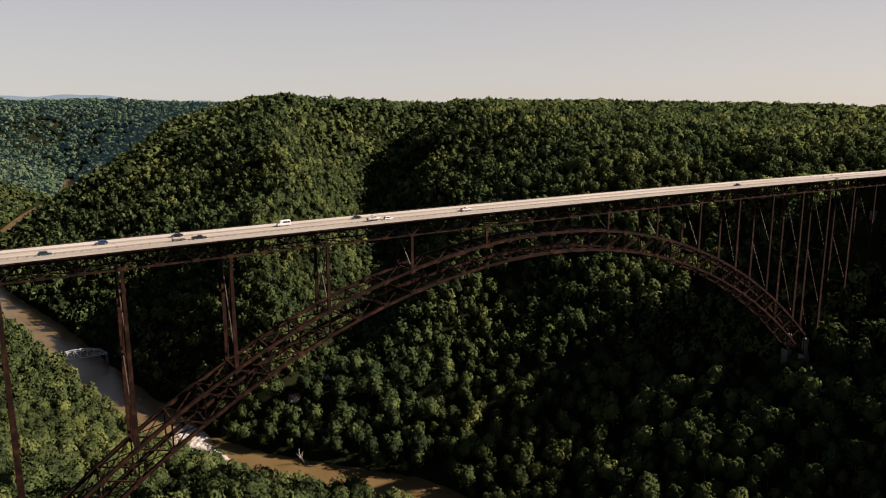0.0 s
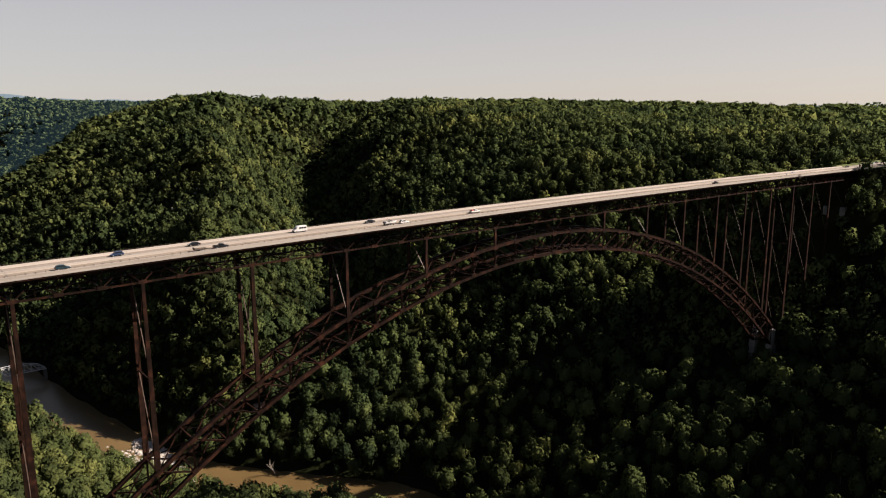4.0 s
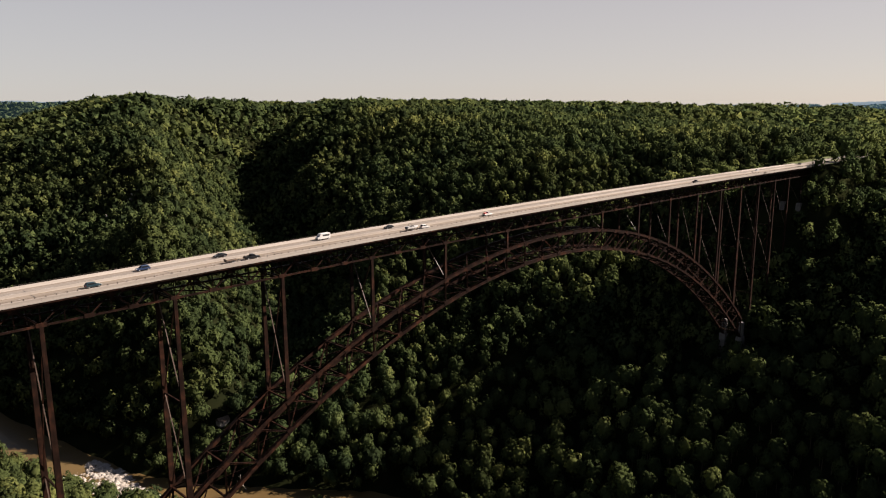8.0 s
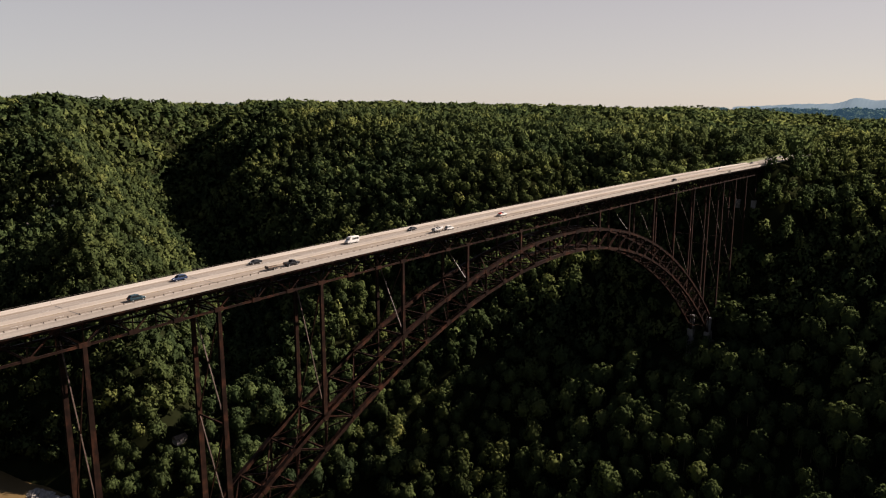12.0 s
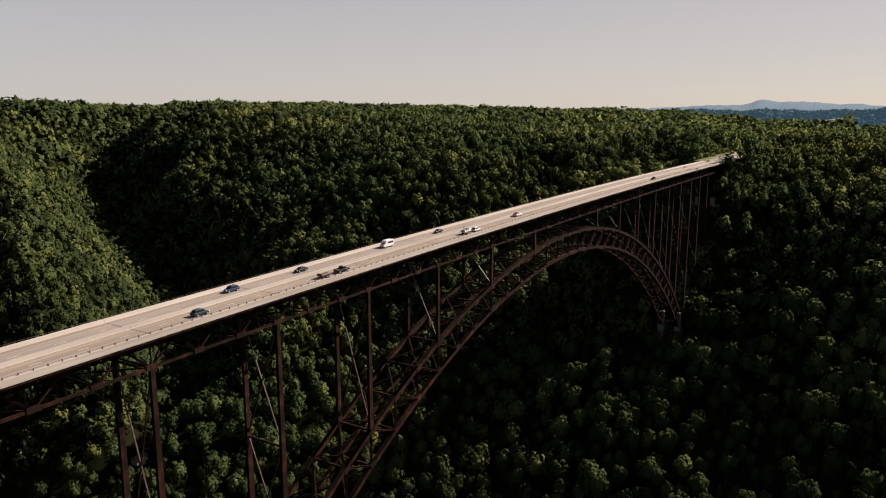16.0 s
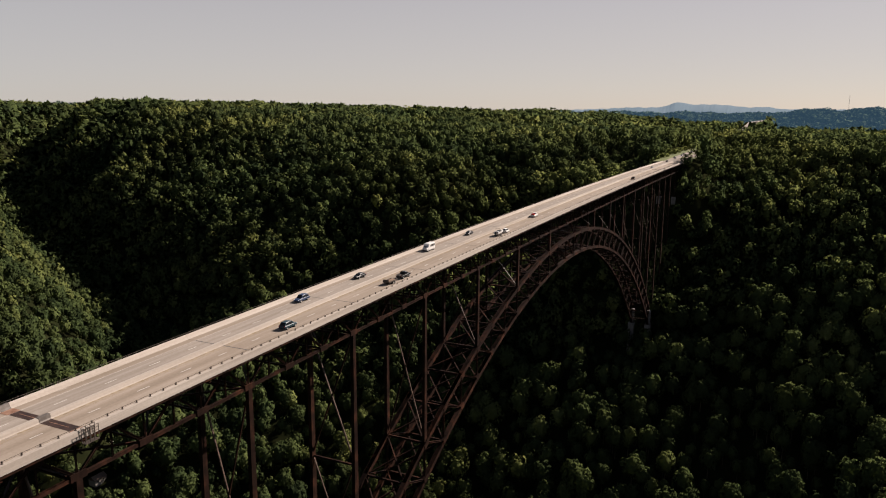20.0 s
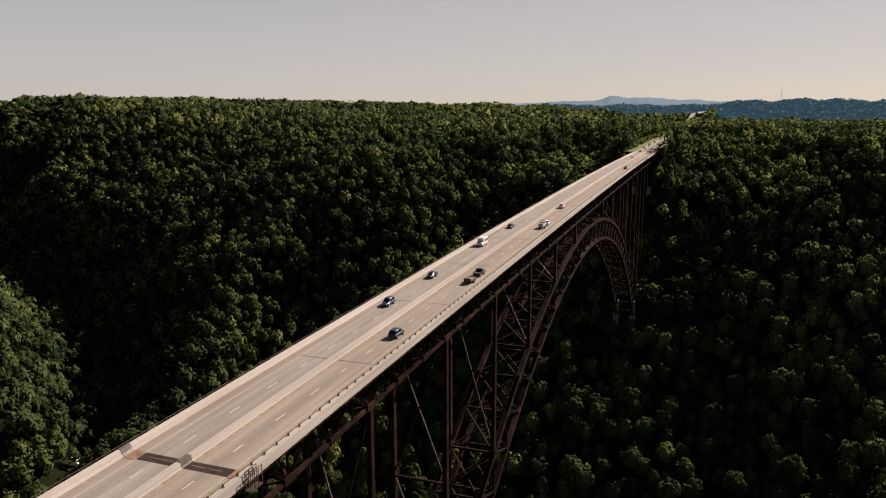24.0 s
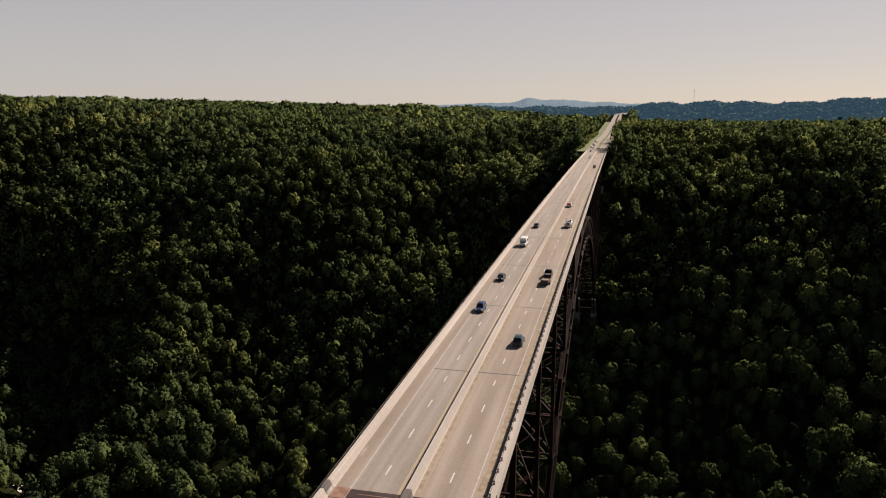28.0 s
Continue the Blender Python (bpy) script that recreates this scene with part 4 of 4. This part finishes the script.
def boat_rig(x, y, label):
    """A motorboat resting on a two-axle boat trailer, bow towards the front."""
    t = empty("boat_trailer", "low dark boat trailer with two axles", "trailer", "vehicles on the bridge")
    for sd in (-1, 1):
        part("frame_rail", boxes((-3.2, 2.4, sd * 0.75 - 0.05, sd * 0.75 + 0.05, 0.42, 0.54)), DARK_STEEL, t)
        part("bunk", boxes((-2.9, 1.6, sd * 0.45 - 0.07, sd * 0.45 + 0.07, 0.54, 0.62)), PLANK, t)
        part("fender", boxes((-1.7, 0.3, sd * 1.08 - 0.14, sd * 1.08 + 0.14, 0.70, 0.76)), DARK_STEEL, t)
    for cx in (-3.1, -0.6, 2.3):
        part("cross_member", boxes((cx - 0.05, cx + 0.05, -0.8, 0.8, 0.40, 0.50)), DARK_STEEL, t)
    part("drawbar", boxes((2.4, 4.6, -0.06, 0.06, 0.42, 0.54)), DARK_STEEL, t)
    part("winch_post", boxes((2.9, 3.05, -0.08, 0.08, 0.5, 1.25)), DARK_STEEL, t)
    add_wheels(t, (-1.2, -0.3), 1.2, 0.32)
    t.matrix_world = pose(x, y, 0.006 + camber(x))
    boat = empty("motorboat", label, "boat", "vehicles on the bridge")

    def hull_ring(w, keel, top):
        return [(-w, top), (-w * 0.92, keel + 0.45 * (top - keel)), (0, keel), (w * 0.92, keel + 0.45 * (top - keel)), (w, top), (w - 0.08, top + 0.02), (0, top + 0.03), (-w + 0.08, top + 0.02)]

    part("hull", loft(bmesh.new(), [(-3.3, hull_ring(1.05, 0.70, 1.55)), (-0.5, hull_ring(1.15, 0.64, 1.60)), (1.5, hull_ring(0.95, 0.70, 1.72)), (2.6, hull_ring(0.5, 0.95, 1.82)), (3.2, hull_ring(0.1, 1.5, 1.88))]), WHITE, boat, "white fibreglass hull")
    part("cockpit", boxes((-2.9, 0.4, -0.8, 0.8, 1.60, 1.66)), SEAT_GREY, boat, "dark open cockpit floor")
    for sx, sy in ((-0.3, -0.45), (-0.3, 0.45)):
        part("seat", boxes((sx - 0.3, sx + 0.25, sy - 0.26, sy + 0.26, 1.66, 1.86), (sx - 0.34, sx - 0.2, sy - 0.26, sy + 0.26, 1.66, 2.2)), WHITE, boat)
    part("rear_bench", boxes((-2.85, -2.2, -0.75, 0.75, 1.66, 1.95)), WHITE, boat)
    part("windscreen", loft(bmesh.new(), [(0.55, [(-0.85, 1.64), (0.85, 1.64), (0.85, 1.70), (-0.85, 1.70)]), (0.2, [(-0.75, 2.12), (0.75, 2.12), (0.75, 2.16), (-0.75, 2.16)])]), CAR_GLASS, boat)
    for sd in (-1, 1):
        part("tower_leg", boxes((-1.3, -1.2, sd * 0.85 - 0.04, sd * 0.85 + 0.04, 1.6, 2.9)), DARK_STEEL, boat)
    part("tower_bar", boxes((-1.32, -1.18, -0.9, 0.9, 2.86, 2.96)), DARK_STEEL, boat)
    motor = part("outboard_motor", box(bmesh.new(), -3.85, -3.35, -0.24, 0.24, 1.15, 1.95, 0.08), BLACK, boat, "black outboard motor")
    part("motor_leg", boxes((-3.7, -3.5, -0.08, 0.08, 0.55, 1.15)), BLACK, motor)
    boat.matrix_world = pose(x, y, 0.006 + camber(x))


SEAT_GREY = mat_simple("grey_vinyl", (0.06, 0.06, 0.065), (0.11, 0.11, 0.115), 3.0, 0.7)
vehicle("suv", NAVY, "dark blue suv driving on the bridge deck", -212, 5.6, 180)
vehicle("sedan", BLACK, "black sedan on the grey carriageway", -184, 5.6, 180)
vehicle("van", WHITE, "white passenger van with dark side windows", -139, 5.6, 180)
vehicle("suv", WHITE, "white suv towing a boat trailer", -93, -5.4, 0)
boat_rig(-100.4, -5.4, "white motorboat with an open cockpit on its trailer")
pk = vehicle("pickup", WHITE, "white pickup truck with red cargo in its bed", -48, -2.2, 0)
part("cargo", box(bmesh.new(), -2.5, -1.5, -0.7, 0.7, 1.13, 1.62, 0.08), RED_LOAD, pk, "red covered cargo")
vehicle("suv", TEAL, "dark teal hatchback casting a shadow on the deck", -232, -5.2, 0)
vehicle("pickup", BLACK, "black pickup truck towing a flatbed trailer", -178, -5.6, 0)
trailer(-185.6, -5.6, 0, PLANK, "flatbed trailer with brown planks behind a pickup")
vehicle("sedan", BLACK, "small black car on the grey carriageway", -104, 5.6, 180)
vehicle("pickup", BLACK, "dark pickup truck far along the deck", 160, -5.6, 0)
vehicle("sedan", SILVER, "silver car far along the deck", 282, 2.4, 180)

# ---- road beyond the bridge ----


def ribbon(name, x0, x1, step, y0, y1, lift, material, centre=road_y):
    bm = bmesh.new()
    rows = []
    for x in np.arange(x0, x1 + 0.1, step):
        c, z = float(centre(x)), float(road_z(x)) + 0.8 + lift
        rows.append([bm.verts.new((x, c + y, z)) for y in (y0, y1)])
    for a, b in zip(rows, rows[1:]):
        bm.faces.new((a[0], b[0], b[1], a[1]))
    bmesh.ops.recalc_face_normals(bm, faces=bm.faces[:])
    return new(name, mesh_of(name, bm, material))


tagged(ribbon("road", X1 + 0.1, 2000, 20, -10.5, -1.5, -0.02, DECK_R), "pale concrete carriageway beyond the bridge", "road", kind="structure")
tagged(ribbon("road", X1 + 0.1, 2000, 20, 1.5, 10.5, -0.02, DECK_L), "pale grey carriageway beyond the bridge", "road", kind="structure")
tagged(ribbon("verge", X1 + 4, 1300, 12, 10.5, 21.0, 0.02, GRASS), "sunlit yellow-green grass verge", "grass", kind="structure")
tagged(ribbon("verge", X1 + 12, 830, 12, -13, -10.5, 0.02, GRASS), "grass verge beside the road", "grass", kind="structure")
shrubs = np.random.default_rng(31)
bx = shrubs.uniform(EAST_END + 8, 900, 130)
by = road_y(bx) + shrubs.uniform(15.5, 23.5, 130)
bs = shrubs.uniform(0.5, 1.3, 130)
tagged(forest_mesh("shrubs", np.stack([bx, by, land(bx, by), 2.4 * bs, 5.5 * bs, np.full(130, 0.95)], 1), mid_kinds, shrubs, LEAF), "sunlit bright green shrubs along the road verge", "shrubs", kind="stuff")
tagged(ribbon("median", X1 + 60, 1300, 12, -1.5, 1.5, 0.03, GRASS), "narrow grass median", "grass", kind="structure")
tagged(ribbon("median", X1 + 0.1, X1 + 60, 12, -1.5, 1.5, -0.015, DECK_L), "paved median strip", "road", kind="structure")
for i, (x, y, c, k) in enumerate([(452, 5.5, BLACK, "suv"), (505, 5.0, SILVER, "sedan"), (520, 8.0, BLACK, "sedan"), (556, 5.5, NAVY, "suv"), (590, 8.0, BLACK, "sedan"), (636, 5.0, SILVER, "suv"), (660, 8.0, BLACK, "suv")]):
    x -= 68
    v = vehicle(k, c, "car queueing on the road beyond the bridge", x, y + float(road_y(x)), 180)
    v.location.z = float(road_z(x)) + 0.80
tagged(new("abutment", mesh_of("abutment", boxes((X1 - 3, X1 + 6, -10.5, 10.5, -17, -3.8)), PIER)), "concrete abutment at the bridge's end", "abutment", kind="structure")
tagged(new("abutment", mesh_of("abutment", boxes((X0 - 6, X0 + 3, -10.5, 10.5, -17, -3.8)), PIER)), "concrete abutment at the bridge's start", "abutment", kind="structure")

# ---- old truss bridge on the river ----
old = empty("truss_bridge", "small grey steel truss bridge over the muddy river", "bridge", at=(-195, 659, -250))
old.rotation_euler = (0, 0, radians(-1))
part("deck", boxes((0, 66, -3, 3, -0.6, 0)), ASPHALT, old)
heights = [0, 5.5, 7.8, 8.8, 9.3, 9.3, 8.8, 7.8, 5.5, 0]
for s in (-1, 1):
    pts = [(i * 66 / 9, s * 3.2, h) for i, h in enumerate(heights)]
    for a, b in zip(pts, pts[1:]):
        bm = bmesh.new()
        d = Vector(b) - Vector(a)
        box(bm, 0, d.length, -0.35, 0.35, -0.35, 0.35)
        m = part("top_chord", bm, GREY_STEEL, old)
        m.matrix_local = Matrix.Translation(a) @ d.to_track_quat("X", "Z").to_matrix().to_4x4()
    for i, a in enumerate(pts[1:-1]):
        part("hanger", boxes((a[0] - 0.2, a[0] + 0.2, a[1] - 0.2, a[1] + 0.2, 0, a[2])), GREY_STEEL, old)
        d = Vector((66 / 9, 0, -a[2]))
        bm = bmesh.new()
        box(bm, 0, d.length, -0.18, 0.18, -0.18, 0.18)
        m = part("diagonal", bm, GREY_STEEL, old)
        m.matrix_local = Matrix.Translation(a) @ d.to_track_quat("X", "Z").to_matrix().to_4x4()
    part("bottom_chord", boxes((0, 66, s * 3.2 - 0.3, s * 3.2 + 0.3, -0.5, 0.2)), GREY_STEEL, old)
for i in range(2, 8):
    part("portal_strut", boxes((i * 66 / 9 - 0.2, i * 66 / 9 + 0.2, -3.2, 3.2, heights[i] - 0.4, heights[i])), GREY_STEEL, old)
for x in (1, 65):
    part("pier", boxes((x - 1.5, x + 1.5, -4, 4, -18, -0.6)), PIER, old, "stone pier")

# ---- rocks, rapids, clearing ----
g = np.random.default_rng(31)


def rock(bm, x, y, z, r):
    v = bmesh.ops.create_icosphere(bm, subdivisions=1, radius=r)["verts"]
    sx, sy, sz = g.uniform(0.7, 1.4), g.uniform(0.7, 1.3), g.uniform(0.4, 0.8)
    for p in v:
        k = g.uniform(0.8, 1.15)
        p.co = Vector((p.co.x * sx * k + x, p.co.y * sy * k + y, p.co.z * sz * k + z))


bm = bmesh.new()
for i in range(110):
    t = g.uniform(0, 1)
    rock(bm, -121 + 26 * t + g.normal() * 6, 402 - 75 * t + g.normal() * 7, RIVER_Z + g.uniform(-0.4, 0.5), g.uniform(0.7, 2.4))
tagged(new("river_rocks", mesh_of("river_rocks", bm, ROCK)), "pale boulders in the river's rapids", "rocks", kind="stuff")
bm = bmesh.new()
for i in range(230):
    t = g.uniform(0, 1)
    rock(bm, -122 + 30 * t + g.normal() * 6, 405 - 85 * t + g.normal() * 9, RIVER_Z - 0.25, g.uniform(0.5, 2.0))
tagged(new("rapids", mesh_of("rapids", bm, FOAM)), "white foaming rapids on the brown river", "rapids", kind="stuff")
bm = bmesh.new()
for i in range(330):
    t = g.uniform(0, 1)
    w = 11 * math.sin(math.pi * min(0.92, t + 0.12))
    rock(bm, -98 + 14 * t * t + g.uniform(-1, 1) * w, 425 - 100 * t, RIVER_Z + g.uniform(-0.6, 0.1), g.uniform(1.2, 3.4))
tagged(new("gravel_bar", mesh_of("gravel_bar", bm, PALE_STONE)), "pale stony gravel bar beside the river's rapids", "gravel", kind="stuff")
# a bare dead tree lying out over the water
snag = empty("dead_tree", "bare bleached dead tree on the river bank", "tree", at=(-26, 281, -262.5))
for i in range(9):
    tilt, turn, ln = (0.5, 3.4, 13) if i == 0 else (g.uniform(0.3, 1.2), g.uniform(2.0, 5.0), g.uniform(4, 8))
    bm = bmesh.new()
    m = Matrix.Translation((0, 0, 0)) if i == 0 else Matrix.Rotation(3.4, 4, "Z") @ Matrix.Rotation(0.5, 4, "Y") @ Matrix.Translation((0, 0, 3 + 1.1 * i))
    m = m @ Matrix.Rotation(turn, 4, "Z") @ Matrix.Rotation(tilt, 4, "Y") @ Matrix.Translation((0, 0, ln / 2))
    bmesh.ops.create_cone(bm, cap_ends=True, segments=6, radius1=0.42 if i == 0 else 0.2, radius2=0.06, depth=ln, matrix=m)
    part("trunk" if i == 0 else "branch", bm, PALE_STONE, snag)
for x, y, w, dpt, c, lab in [(-8, 347, 10, 7, BROWN_ROOF, "small brown roofed cabin in a clearing among trees")]:
    z = float(land(x, y))
    h = empty("house", lab, "house", at=(x, y, z))
    part("wall", boxes((-w / 2, w / 2, -dpt / 2, dpt / 2, -2, 3.2)), PARAPET, h)
    part("roof", loft(bmesh.new(), [(-w / 2 - 0.5, [(-dpt / 2 - 0.5, 3.1), (0, 5.6), (dpt / 2 + 0.5, 3.1), (dpt / 2 + 0.5, 2.9), (-dpt / 2 - 0.5, 2.9)]), (w / 2 + 0.5, [(-dpt / 2 - 0.5, 3.1), (0, 5.6), (dpt / 2 + 0.5, 3.1), (dpt / 2 + 0.5, 2.9), (-dpt / 2 - 0.5, 2.9)])]), c, h, "pitched roof")
    for wx in (-w / 4, w / 4):
        part("window", boxes((wx - 0.6, wx + 0.6, -dpt / 2 - 0.03, -dpt / 2 + 0.02, 1.0, 2.2)), CAR_GLASS, h)
    part("door", boxes((-0.5, 0.5, -dpt / 2 - 0.03, -dpt / 2 + 0.02, 0.0, 2.05)), BROWN_ROOF, h)

tagged(sheet("gravel_lane", np.arange(28, 46, 3.0), np.arange(370, 382, 3.0), lambda x, y: land(x, y) + 0.7, PALE_STONE), "pale gravel lane in a clearing by the brook", "lane", kind="structure")

# cliff band on the spur
bm = bmesh.new()
for i in range(16):
    u = -0.9 if i < 6 else g.uniform(0.5, 1)
    x, y = 118 + 26 * u + g.normal() * 3, 836 + 8 * u + g.normal() * 4
    rock(bm, x, y, float(land(x, y)) + g.uniform(9, 16), g.uniform(1.4, 3.4))
tagged(new("cliff", mesh_of("cliff", bm, ROCK)), "pale sandstone cliff showing through the trees", "cliff", kind="structure")

# ---- distance ----


def far_ridge(name, a0, a1, dist, base, height, profile, material, label, rough=3.5):
    """A wooded ridge seen from afar, as a bank of land with an uneven top."""
    n, m = int((a0 - a1) * 8), 44 if rough > 1 else 12
    bm = bmesh.new()
    rows = []
    for i in range(n + 1):
        a = a0 + (a1 - a0) * i / n
        h = profile(a)
        row = []
        for j in range(m + 1):
            v = j / m
            r = dist + v * 620
            z = base + (height * h - base) * math.sin(v * 1.5708) ** 0.8 + g.uniform(-rough, rough) * min(1, v * 3) + rough * 1.6 * math.sin(a * 2.3 + v * 4) * v * (1 - v) * 4
            row.append(bm.verts.new((-350 + r * math.cos(radians(a)), -60 + r * math.sin(radians(a)), z)))
        rows.append(row)
    for p, q in zip(rows, rows[1:]):
        for j in range(m):
            bm.faces.new((p[j], p[j + 1], q[j + 1], q[j]))
    bmesh.ops.recalc_face_normals(bm, faces=bm.faces[:])
    return tagged(new(name, mesh_of(name, bm, material)), label, "hills", kind="structure")


def bumps(a, *peaks):
    return sum(h * math.exp(-((a - c) / w) ** 2) for c, h, w in peaks)


# the blue of these ridges is haze put into the material
far_ridge("backdrop", 15, -7, 4000, -20, 100, lambda a: 0.40 + 0.10 * min(1, max(0, (15 - a) / 4)) + bumps(a, (7.6, 0.15, 0.45), (7.0, 0.12, 0.4), (7.1, 0.14, 1.7), (4.6, 0.22, 2.2), (1.4, 0.10, 0.7), (10.5, 0.05, 1.5)) + 0.012 * math.sin(a * 7) + 0.006 * math.sin(a * 23), HAZE_FAR, "mountain on the horizon, pale blue from painted haze", 0.7)
far_ridge("backdrop", 96, 62, 3900, -60, 150, lambda a: 0.36 + 0.10 * min(1, max(0, (a - 62) / 12)) + bumps(a, (81, 0.22, 3), (88, 0.2, 4)) + 0.02 * math.sin(a * 2), HAZE_FAR, "mountains far up the gorge, pale blue from painted haze", 0.7)


def hill_right(a):
    return 0.21 + 0.15 * min(1, max(0, 0.42 - a) / 1.2) + bumps(a, (-15.5, 0.17, 3.0), (-6.5, 0.07, 2.0), (-27, 0.15, 7)) + 0.03 * math.sin(a * 2.1) + 0.02 * math.sin(a * 4)


def hill_left(a):
    return 0.23 - 0.1 * max(0, 1 - abs(a - 0.4) / 0.5) + 0.02 * math.sin(a * 3) + 0.03 * math.sin(a * 1.3)


for a0, a1, dist, profile, lab in [(0.42, -40, 2300, hill_right, "hazy blue-green wooded hills"), (26, 0.38, 2500, hill_left, "hazy green wooded ridge on the horizon")]:
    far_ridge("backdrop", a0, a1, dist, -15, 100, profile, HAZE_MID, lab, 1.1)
    n = int((a0 - a1) * 130)
    spots = np.zeros((n, 6))
    for i in range(n):
        a, v = g.uniform(a1, a0), g.uniform(0.02, 1.0)
        r = dist + v * 620
        z = -15 + (100 * profile(a) + 15) * math.sin(v * 1.5708) ** 0.8
        spots[i] = (-350 + r * math.cos(radians(a)), -60 + r * math.sin(radians(a)), z - 3, g.uniform(5, 11), g.uniform(8, 17), 0.5)
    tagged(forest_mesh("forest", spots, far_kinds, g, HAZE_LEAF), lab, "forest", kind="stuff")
mast = empty("radio_mast", "thin radio mast on a distant hill", "mast", at=(2060, -238, 30))
part("pole", boxes((-0.28, 0.28, -0.28, 0.28, 0, 58)), GREY_STEEL, mast)
